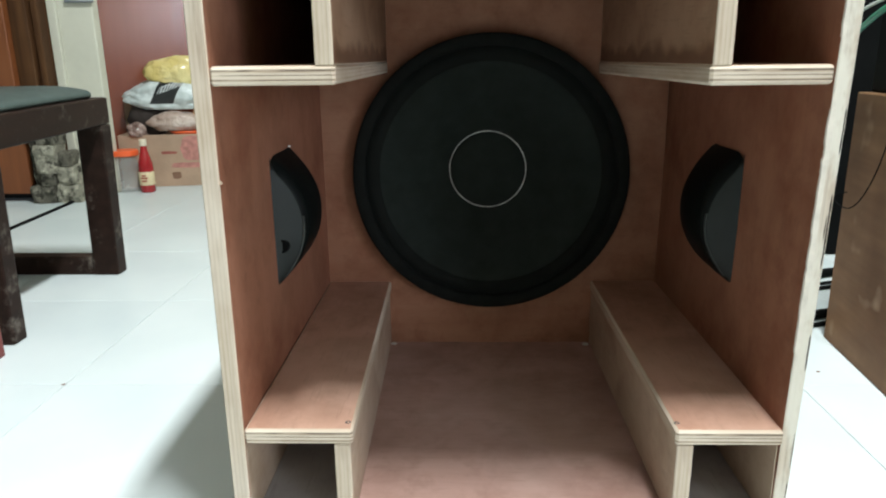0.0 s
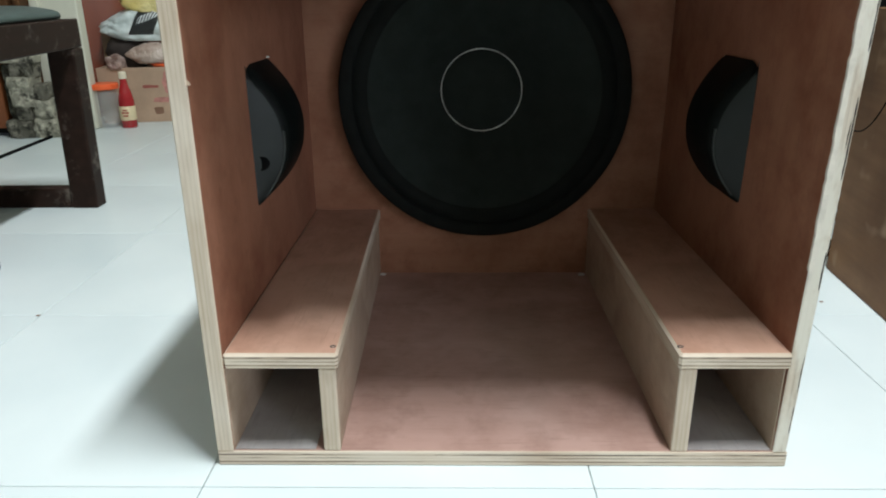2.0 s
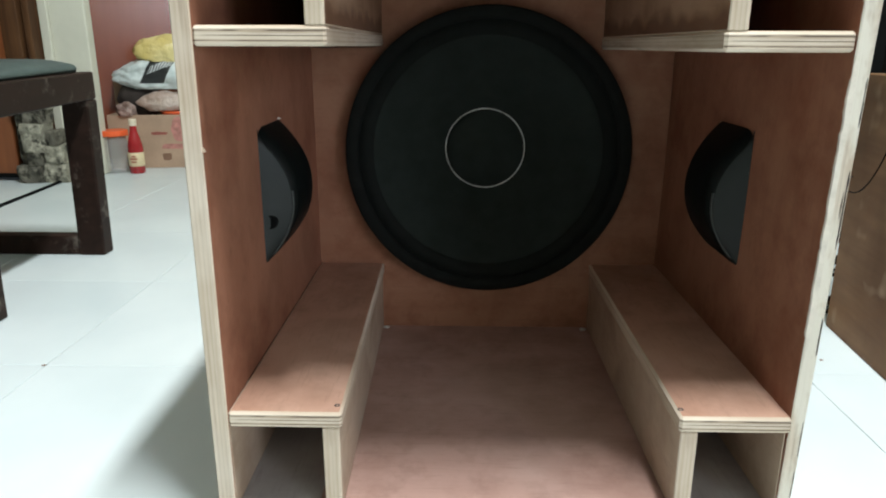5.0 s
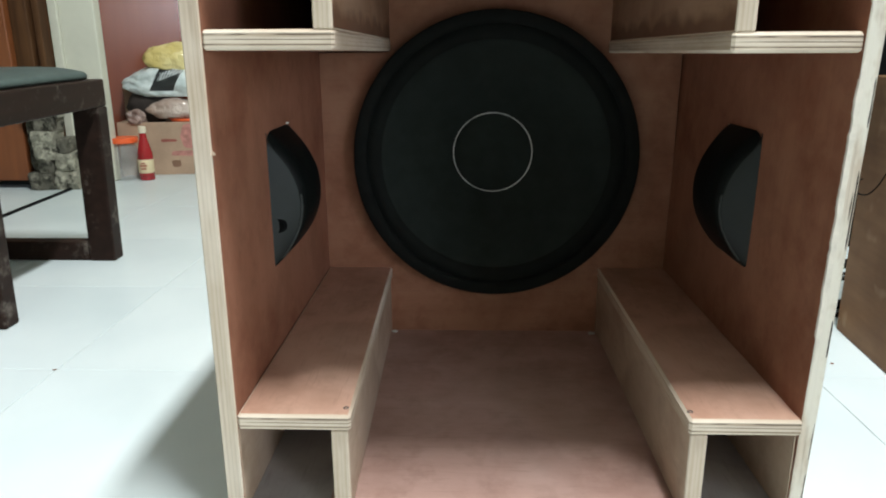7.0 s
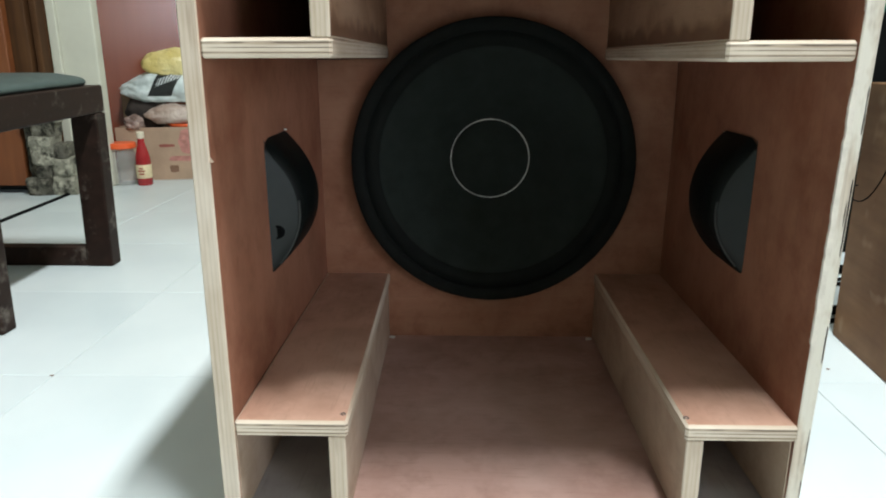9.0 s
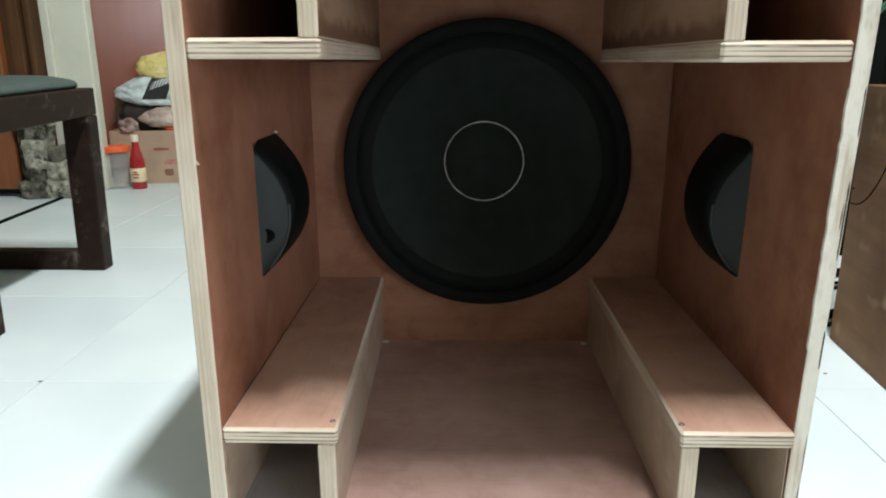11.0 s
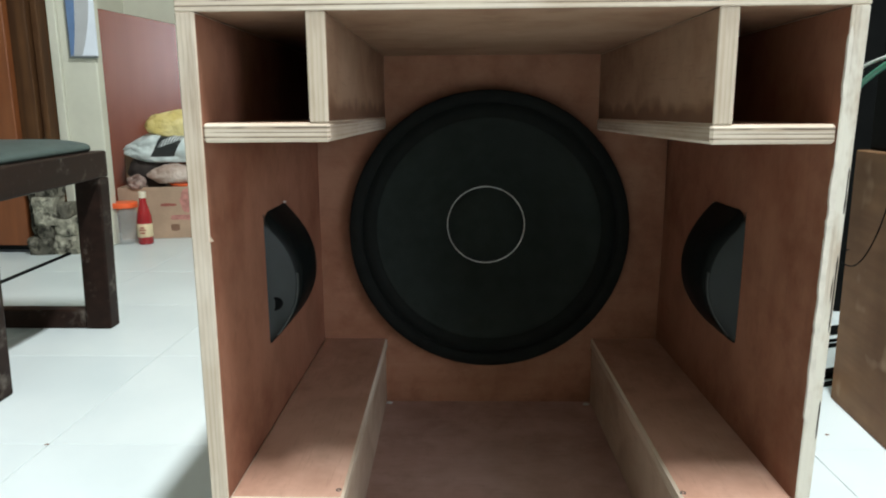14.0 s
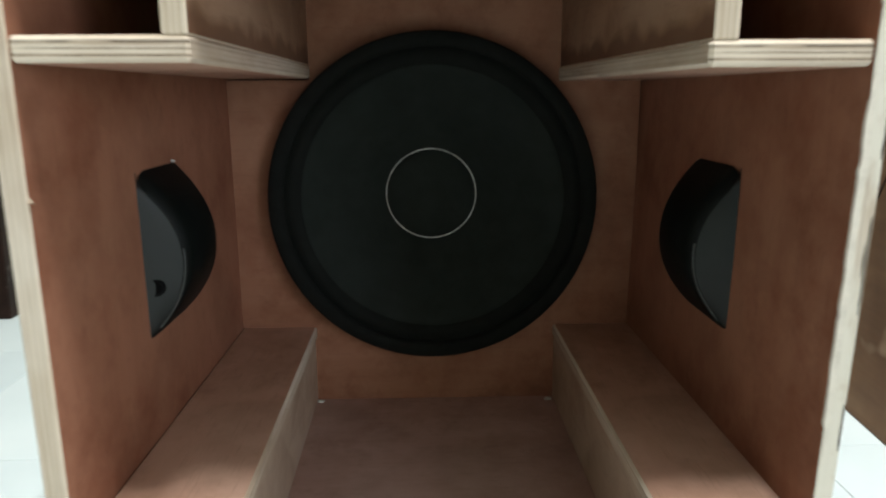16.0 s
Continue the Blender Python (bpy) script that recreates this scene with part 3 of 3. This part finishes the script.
for side in (-1, 1):
    # second material lightens the front face as if lit from the front
    cup = part("handle_shell", handle_cup(side), [BLACK_PLASTIC, LIT_FACE_BLACK], cabinet, "black plastic recessed handle shell", True)
    wall = IL if side < 0 else IR
    # tube added along the lower arch to draw the shell's highlight
    ridge = []
    for i in range(13):
        u = 0.06 + 0.52 * i / 12
        arch = (1 - abs(2 * u - 1) ** 2.1) * 0.0345
        ridge.append((wall_at(side) - side * arch, 0.1858 + 0.4 * arch, 0.241 + 0.152 * u))
    part("highlight_bead", tube(ridge, 0.0018, 12), HIGHLIGHT_BLACK, cup, "added glossy bead standing in for a highlight arc", True)
    if side < 0:
        part("bolt", lathe([(0, 0.0), (0.005, 0.0), (0.0085, -0.0008), (0.009, 0.005)], 16, "y"), BLACK, cup, "", True, (wall - side * 0.008, 0.1865, 0.292))

# ---- the driver ----
driver = thing("loudspeaker_driver", "large black paper-cone bass driver bolted into the plywood baffle", "loudspeaker", (SX, 0.498, SZ))
part("frame_ring", lathe([(0.214, 0.02), (0.214, -0.002), (0.2325, -0.001), (0.2325, -0.006), (0.230, -0.0085), (0.216, -0.009), (0.212, -0.006), (0.212, 0.02)], 128, "y"), GASKET, driver, "black pressed rim", True)
roll = [(0.2135, 0.004)] + [(0.2125 - 0.024 * i / 12, 0.004 - 0.004 * math.sin(math.pi * i / 12)) for i in range(13)]
part("spacer_ring", lathe([(0.213, -0.001), (0.2318, -0.0008), (0.2318, BAFFLE - 0.498), (0.213, BAFFLE - 0.498), (0.213, -0.001)], 128, "y"), GASKET, driver, "thick black mounting ring", True)
part("surround", lathe(roll + [(0.1875, 0.006)], 128, "y"), RUBBER, driver, "black half-roll surround", True)
cone = [(0.1890, 0.004)] + [(0.1885 - (0.1885 - 0.067) * i / 16, 0.005 + 0.071 * (i / 16) ** 1.05 + 0.0006 * math.sin(i * 2.4)) for i in range(17)]
part("cone", lathe(cone, 128, "y"), CONE, driver, "dark grey pressed paper cone", True)
part("dust_cap", lathe([(0.0680, 0.0755)] + [(0.0680 * math.cos(a * math.pi / 24), 0.0755 - 0.014 * math.sin(a * math.pi / 24)) for a in range(1, 13)], 96, "y"), CONE, driver, "dark domed dust cap", True, (-0.002, 0, 0))
bead = []
for i in range(9):
    a = 2 * math.pi * i / 8
    bead.append((0.0681 + 0.0011 * math.cos(a), 0.0738 + 0.0011 * math.sin(a)))
part("glue_ring", lathe(bead, 96, "y"), GLUE, driver, "thin shiny grey glue line", True, (-0.002, 0, 0))

# ---- the bench ----


def lowered(bm):
    """The seat frame sinks and spreads a little towards its near end."""
    for v in bm.verts:
        k = (0.2455 - v.co.y) / 0.5
        v.co.z -= 0.0125 * k
        v.co.x += (0.0085 + 0.006 * k) * (1 if v.co.x > -0.2 else 0)
    return bm


bench = thing("bench", "low dark brown wooden bench with a grey-green vinyl seat pad", "bench", (-0.93, 0.8, 0))
for x0, x1, y0, y1 in ((-0.986, -0.922, 1.0, 1.046), (-0.948, -0.908, 0.548, 0.59), (-1.40, -1.33, 1.0, 1.046), (-1.40, -1.33, 0.548, 0.59)):
    leg = box(x0 + 0.93, x1 + 0.93, y0 - 0.8, y1 - 0.8, 0, 0.377 if y0 > 0.9 else 0.365, 0.004, 2)
    for v in leg.verts:
        v.co.x += 0.022 * v.co.z * (1 if x0 > -1.2 else 0)
    part("leg", leg, BENCH, bench)
for x0, x1, y0, y1, z0, z1 in ((-0.962, -0.9225, 0.548, 1.0455, 0.378, 0.441), (-1.40, -1.36, 0.548, 1.0455, 0.378, 0.441), (-1.359, -0.957, 1.005, 1.0445, 0.378, 0.440), (-1.359, -0.957, 0.55, 0.59, 0.378, 0.440)):
    part("rail", lowered(box(x0 + 0.93, x1 + 0.93, y0 - 0.8, y1 - 0.8, z0, z1, 0.004, 2)), BENCH, bench)
part("foot_bar", box(-1.329 + 0.93, -0.987 + 0.93, 0.203, 0.245, 0, 0.048, 0.004, 2), BENCH, bench)
part("foot_bar", box(-1.329 + 0.93, -0.949 + 0.93, -0.25, -0.212, 0, 0.048, 0.004, 2), BENCH, bench)
pad = box(-1.38 + 0.93, -0.945 + 0.93, -0.245, 0.225, 0.4395, 0.4705, 0.0135, 6)
bmesh.ops.subdivide_edges(pad, edges=[e for e in pad.edges if e.calc_length() > 0.2], cuts=20, use_grid_fill=True)
for v in pad.verts:
    sink = max(0.0, 1 - (-0.015 - v.co.x) / 0.085)
    v.co.z = 0.4395 + (v.co.z - 0.4395) * (1 - 0.42 * sink ** 1.6) + max(0.0, v.co.z - 0.45) / 0.02 * 0.002 * noise.noise(v.co * 9)
part("seat_pad", lowered(pad), CUSHION, bench, "grey-green vinyl seat pad", True)

stool = thing("stool", "red painted wooden stool beside the bench", "stool", (-1.05, 0.36, 0))
for x, y in ((0.137, 0.125), (0.137, -0.125), (-0.137, 0.125), (-0.137, -0.125)):
    part("leg", box(x - 0.017, x + 0.017, y - 0.017, y + 0.017, 0, 0.385, 0.003, 2), RED_WOOD, stool)
part("seat", box(-0.16, 0.16, -0.15, 0.15, 0.385, 0.41, 0.005, 2), RED_WOOD, stool)

# ---- the far corner ----
door = solid("door_1", box(-2.62, -1.727, 1.975, 2.012, 0.012, 2.06, 0.003), DOOR_WOOD, "orange-brown varnished wooden door, closed", "door", kind="structure")
# shade of the gap under the door, painted as a black strip
part("foot_gap_strip", box(-2.62, -1.727, 1.9735, 1.9745, 0.0125, 0.03, 0), BLACK, door, "black strip standing in for the dark gap at the foot")
jamb = solid("door_jamb", box(-1.765, -1.668, 2.02, 2.12, 0, 2.1, 0.004, 2), JAMB_WOOD, "brown varnished wooden door jamb", "door frame", kind="structure")
part("stop_bead", box(-1.664, -1.637, 2.045, 2.118, 0, 2.1, 0.004, 2), JAMB_WOOD, jamb)
solid("wall_trim", box(-1.6345, -1.60, 2.100, 2.1195, 0, 3.2, 0.003), CREAM, "pale cream plaster edge strip", "trim", kind="structure")

rubble = thing("rubble_footing", "rough mossy grey stones of a broken wall footing", "masonry", (-1.625, 1.97, 0))
# last value 2: left column, darkened for the shade of the open gap
STONES = (
    (-0.078, 0.018, 0.0, 0.068, 0), (0.018, 0.105, 0.0, 0.075, 1),
    (-0.078, -0.032, 0.066, 0.125, 2), (-0.032, 0.022, 0.066, 0.118, 0), (0.022, 0.1, 0.073, 0.142, 1),
    (-0.078, -0.04, 0.123, 0.2, 2), (-0.04, 0.038, 0.116, 0.222, 1), (0.038, 0.078, 0.14, 0.195, 0),
    (-0.078, -0.03, 0.198, 0.262, 2), (-0.03, 0.04, 0.22, 0.272, 0), (-0.078, 0.05, 0.27, 0.302, 1),
)
for k, (x0, x1, z0, z1, shade) in enumerate(STONES):
    bm = box(x0 + 0.001, x1 - 0.001, -0.05 + 0.012 * (k % 3) + 0.02 * (shade == 2), 0.045, z0, z1 - 0.001, 0.0)
    bmesh.ops.subdivide_edges(bm, edges=bm.edges, cuts=7, use_grid_fill=True)
    mx, mz = (x0 + x1) / 2, (z0 + z1) / 2
    for v in bm.verts:
        d = noise.noise_vector(v.co * 20 + Vector((k, 0, 0))) * 0.014 + noise.noise_vector(v.co * 75) * 0.004
        ex, ez = abs(v.co.x - mx) / (x1 - x0) * 2, abs(v.co.z - mz) / (z1 - z0) * 2
        if v.co.y < 0:
            d.y += 0.007 * max(0, ex ** 3 + ez ** 3 - 0.5)
        if v.co.z <= z0 + 0.002:
            d.z = 0
        v.co += Vector((d.x * 0.5, d.y, d.z * 0.5))
    part("stone", bm, (STONE, PALE_STONE, GAP_STONE)[shade], rubble)

picture = thing("framed_poster", "framed blue, grey and white poster hanging on the cream wall", "picture", (-1.5645, 2.119, 0.742))
PW = 0.11
part("print", box(0.004, PW, -0.008, -0.001, 0.008, 0.46, 0), POSTER_WHITE, picture)
part("frame_bar", box(0.0, PW, -0.016, -0.001, 0.0, 0.0085, 0.003, 2), FRAME_GREY, picture)
part("frame_bar", box(0.0, PW, -0.016, -0.001, 0.4605, 0.47, 0.002), FRAME_GREY, picture)
part("frame_bar", box(0.0, 0.004, -0.014, -0.001, 0.009, 0.46, 0.001), FRAME_GREY, picture)


def bowed_field(low, high, low_end, high_end):
    """A printed band between two bowed sides, each given as its share of the width at the foot and higher up."""
    bm = bmesh.new()
    rows = []
    for i in range(25):
        h = 0.0095 + 0.45 * i / 24
        k = 1 - (1 - min(1.0, h / 0.26)) ** 2
        rows.append([bm.verts.new((0.0045 + (PW - 0.005) * (a + (b - a) * k), -0.0095, h)) for a, b in ((low, low_end), (high, high_end))])
    for a, b in zip(rows, rows[1:]):
        bm.faces.new((a[0], a[1], b[1], b[0]))
    return bm


part("blue_field", bowed_field(0.0, 0.10, 0.0, 0.32), POSTER_BLUE, picture)
part("grey_curve", bowed_field(0.105, 0.40, 0.325, 0.86), POSTER_GREY, picture)

board = bmesh.new()
front = [board.verts.new(p) for p in ((0, 0, 0), (0.62, 0, 0), (0.62, 0, 0.868), (0, 0, 0.972))]
back = [board.verts.new(v.co + Vector((0, 0.012, 0))) for v in front]
board.faces.new(front), board.faces.new(back[::-1])
for i in range(4):
    board.faces.new((front[i - 1], front[i], back[i], back[i - 1]))
bmesh.ops.bevel(board, geom=list(board.edges), offset=0.0015, segments=1, affect="EDGES")
solid("leaning_board", board, BOARD_WOOD, "glossy red-brown laminated board standing against the wall", "board", at=(-1.60, 2.42, 0), turn=27)

carton = thing("cardboard_carton", "worn brown cardboard carton with faded pink print, packed full", "carton", (-1.503, 2.258, 0), 9)
CW, CD, CH = 0.39, 0.15, 0.222
part("front_wall", box(0, CW, 0, 0.005, 0, CH, 0.001), CARDBOARD, carton)
part("back_wall", box(0, CW, CD - 0.005, CD, 0, CH, 0.001), CARDBOARD, carton)
part("end_wall", box(0, 0.005, 0.0055, CD - 0.0055, 0, CH, 0.001), CARDBOARD, carton)
part("end_wall", box(CW - 0.005, CW, 0.0055, CD - 0.0055, 0, CH, 0.001), CARDBOARD, carton)
part("raised_flap", box(0.0, 0.125, CD - 0.0105, CD - 0.0055, CH + 0.0005, CH + 0.165, 0.001), CARDBOARD, carton)
part("top_flap", box(0.0055, CW - 0.0055, 0.0055, CD - 0.0055, CH - 0.012, CH - 0.006, 0.001), CARDBOARD, carton)


def blot(x0, x1, z0, z1, seed):
    bm = bmesh.new()
    vs = []
    for i in range(28):
        a = 2 * math.pi * i / 28
        r = 1 + 0.22 * noise.noise(Vector((math.cos(a) * 1.5, math.sin(a) * 1.5, seed)))
        c, s = math.cos(a), math.sin(a)
        k = r / max(abs(c), abs(s)) ** 0.6
        vs.append(bm.verts.new(((x0 + x1) / 2 + (x1 - x0) / 2 * c * k * 0.9, -0.0008, (z0 + z1) / 2 + (z1 - z0) / 2 * s * k * 0.9)))
    bm.faces.new(vs)
    return bm


part("printed_patch", blot(0.245, 0.385, 0.105, 0.216, 2), PINK_PRINT, carton)
part("printed_patch", blot(0.19, 0.385, 0.078, 0.102, 5), PINK_PRINT, carton)
part("printed_patch", blot(0.165, 0.235, 0.138, 0.152, 9), RED_PRINT, carton)
part("printed_patch", blot(0.205, 0.245, 0.03, 0.065, 7), BROWN_PRINT, carton)

bottle = thing("sauce_bottle", "red glass sauce bottle with a cream cap and paper label", "bottle", (-1.355, 2.165, 0))
part("glass_body", lathe([(0, 0), (0.027, 0.0), (0.0295, 0.004), (0.0295, 0.095), (0.028, 0.115), (0.021, 0.145), (0.0145, 0.168), (0.0125, 0.186), (0.0125, 0.19), (0, 0.19)], 40), RED_SAUCE, bottle, "", True)
part("label", lathe([(0.0298, 0.03), (0.0303, 0.031), (0.0303, 0.084), (0.0298, 0.085)], 40), LABEL, bottle, "cream and yellow paper label", True)
part("cap", lathe([(0, 0.1905), (0.0145, 0.1905), (0.0148, 0.214), (0.0135, 0.217), (0, 0.217)], 32), WHITE_CAP, bottle, "cream screw cap")
for i, (z, w) in enumerate(((0.068, 0.02), (0.058, 0.03), (0.046, 0.024))):
    part("label_bar", box(-w / 2 + 0.003, w / 2, -0.0312, -0.0255, z, z + 0.005, 0), RED_SAUCE, bottle)

jar = thing("plastic_jar", "clear plastic jar with an orange screw lid", "jar", (-1.447, 2.185, 0))
part("body", lathe([(0, 0), (0.046, 0), (0.0495, 0.004), (0.051, 0.01), (0.051, 0.122), (0.047, 0.138), (0.045, 0.148), (0.0435, 0.148), (0.0455, 0.137), (0.0493, 0.121), (0.0493, 0.012), (0.046, 0.006), (0, 0.004)], 48), CLEAR, jar, "", True)
part("lid", lathe([(0, 0.149), (0.055, 0.149), (0.0565, 0.152), (0.0565, 0.168), (0.054, 0.171), (0, 0.171)], 48), ORANGE_PLASTIC, jar, "orange ribbed screw lid")

tray_z = CH - 0.006
rim = thing("orange_basin", "orange plastic basin among bags on the carton", "basin", (-1.245, 2.375, tray_z))
part("bowl", lathe([(0, 0), (0.05, 0), (0.062, 0.006), (0.076, 0.018), (0.078, 0.018), (0.064, 0.003), (0.05, -0.0)], 40), ORANGE_PLASTIC, rim, "", True)

tan_cloth = solid("tan_cloth", pillow(0.1, 0.07, 0.13, 0.2, 21, 24, 0.1), TAN_CLOTH, "crumpled orange-brown cloth tucked behind the bags", "cloth", True, (-1.165, 2.385, tray_z), 15)
dark_bag = solid("dark_bag", pillow(0.17, 0.11, 0.155, 0.16, 3), DARK_CLOTH, "dark crumpled bag lying on the carton", "bag", True, (-1.405, 2.375, tray_z), 6)
clump = solid("clear_sachet", pillow(0.062, 0.045, 0.06, 0.34, 8, 24, 0.0), SACHET, "small crumpled cloudy plastic sachet", "bag", True, (-1.425, 2.28, tray_z), 12)
pink = solid("plastic_pack", pillow(0.22, 0.11, 0.088, 0.13, 5, 32, 0.35), PINK_BAG, "shiny cloudy pink plastic food pack", "bag", True, (-1.285, 2.345, tray_z + 0.019), 8)
white = thing("printed_plastic_bag", "filled white plastic bag with a black printed panel", "bag", (-1.315, 2.37, tray_z + 0.108), 8)
bm = pillow(0.34, 0.13, 0.135, 0.2, 11, 48, 0.45)
part("bag", bm, PRINTED_BAG, white, "", True)
yellow = solid("yellow_bag", pillow(0.25, 0.13, 0.125, 0.2, 40, 32, 0.15), YELLOW_BAG, "crumpled yellow plastic bag on top of the pile", "bag", True, (-1.255, 2.385, tray_z + 0.212), 20)

solid("floor_cable", tube([(-1.50, 1.30, 0.004), (-1.517, 1.47, 0.004), (-1.535, 1.72, 0.004), (-1.552, 1.95, 0.004)], 0.006), BLACK, "black cable lying on the tiles", "cable", True)

# ---- beside the cabinet ----
brown = thing("plywood_box", "brown stained plywood box with pale worn spots", "wooden box", (0.597, 0.12, 0), -5.4)
part("side_panel", box(0, 0.016, -0.45, 0.47, 0, 0.458, 0.002), BROWN_PLY, brown)
part("side_panel", box(0.484, 0.5, -0.45, 0.47, 0, 0.458, 0.002), BROWN_PLY, brown)
part("top_panel", box(0.0165, 0.4835, -0.45, 0.47, 0.442, 0.458, 0.002), BROWN_PLY, brown)
part("back_panel", box(0.0165, 0.4835, 0.454, 0.469, 0, 0.4415, 0.002), BROWN_PLY, brown)
part("front_panel", box(0.0165, 0.4835, -0.449, -0.434, 0, 0.4415, 0.002), BROWN_PLY, brown)
amp = thing("black_equipment_case", "black equipment case standing on the brown plywood box", "equipment case", (0.612, 0.12, 0.459), -5.4)
part("lower_case", box(0, 0.45, -0.44, 0.455, 0, 0.145, 0.004, 2), BLACK, amp)
part("upper_case", box(0.004, 0.446, -0.436, 0.451, 0.1455, 0.34, 0.004, 2), BLACK, amp)
solid("thin_wire", tube([(0.70, 0.581, 0.28), (0.612, 0.575, 0.285), (0.606, 0.54, 0.268), (0.608, 0.49, 0.268), (0.614, 0.452, 0.33), (0.618, 0.43, 0.42), (0.618, 0.41, 0.464), (0.66, 0.40, 0.470)], 0.0011), BLACK, "thin black wire hanging against the plywood box", "wire", True)
solid("green_cable", tube([(0.76, 1.155, 0.47), (0.72, 0.95, 0.44), (0.655, 0.72, 0.51), (0.618, 0.54, 0.578), (0.612, 0.42, 0.612), (0.62, 0.30, 0.617)], 0.005), GREEN_CABLE, "glossy green cable against the black case", "cable", True)
solid("white_cable", tube([(0.78, 1.155, 0.56), (0.74, 0.95, 0.53), (0.66, 0.72, 0.57), (0.62, 0.54, 0.603), (0.614, 0.42, 0.612), (0.622, 0.31, 0.605)], 0.0028), WHITE_CABLE, "thin white cable against the black case", "cable", True)
rack = thing("black_rack", "black cabinet standing behind the plywood boxes", "cabinet", (0.72, 1.16, 0))
part("body", box(0, 0.8, 0, 0.4, 0.0, 0.9, 0.004, 2), BLACK, rack)
part("top", box(-0.01, 0.81, -0.01, 0.41, 0.9005, 0.92, 0.004, 2), BLACK, rack)
for y, r in ((0.955, 0.011), (0.908, 0.004), (0.878, 0.005), (0.735, 0.010), (0.70, 0.005)):
    solid("floor_cable", tube([(0.55, y - 0.10, r), (0.68, y - 0.05, r), (0.8, y, r), (0.95, y + 0.05, r), (1.1, y + 0.02, r)], r), BLACK, "black cable lying on the tiles", "cable", True)

# ---- floor tiles ----
def chip_bm(seed):
    bm = bmesh.new()
    ring = [2 * math.pi * k / 12 for k in range(12)]
    bm.faces.new([bm.verts.new((0.0035 * math.cos(a) * (1 + 0.5 * noise.noise(Vector((a, seed, 0)))), 0.003 * math.sin(a), 0.0006)) for a in ring])
    return bm


part("tile_chip", chip_bm(0.0), BROWN_PRINT, floor, "small dark chip in a tile joint", at=(-0.7205, 0.382, 0))
part("tile_chip", chip_bm(5.0), BROWN_PRINT, floor, "small dark chip in a tile joint", at=(0.557, 0.433, 0))
TX, TY = 0.407, 0.42
tile_mesh = mesh_of("tile", box(-TX / 2 + 0.0005, TX / 2 - 0.0005, -TY / 2 + 0.0005, TY / 2 - 0.0005, -0.008, 0.0, 0.0008), TILE)
far_verts, far_faces = [], []
for i in range(-12, 8):
    for j in range(-10, 8):
        x, y = -0.718 + TX * (i + 0.5), -0.036 + TY * (j + 0.5)
        if -6 <= i <= 5 and -8 <= j <= 7:
            ob = new("tile", tile_mesh)
            ob.parent, ob.location = floor, (x, y, 0)
            continue
        k = len(far_verts)
        for z in (-0.008, 0.0):
            far_verts += [(x + sx * (TX / 2 - 0.0005), y + sy * (TY / 2 - 0.0005), z) for sx, sy in ((-1, -1), (1, -1), (1, 1), (-1, 1))]
        far_faces += [tuple(k + n for n in f) for f in ((4, 5, 6, 7), (0, 1, 5, 4), (1, 2, 6, 5), (2, 3, 7, 6), (3, 0, 4, 7))]
far_mesh = bpy.data.meshes.new("far_tiles")
far_mesh.from_pydata(far_verts, [], far_faces)
far_mesh.materials.append(TILE)
far_tiles = new("far_tiles", far_mesh)
far_tiles.parent = floor
tagged(far_tiles, "white glazed floor tiles away from the cabinet", kind="stuff")
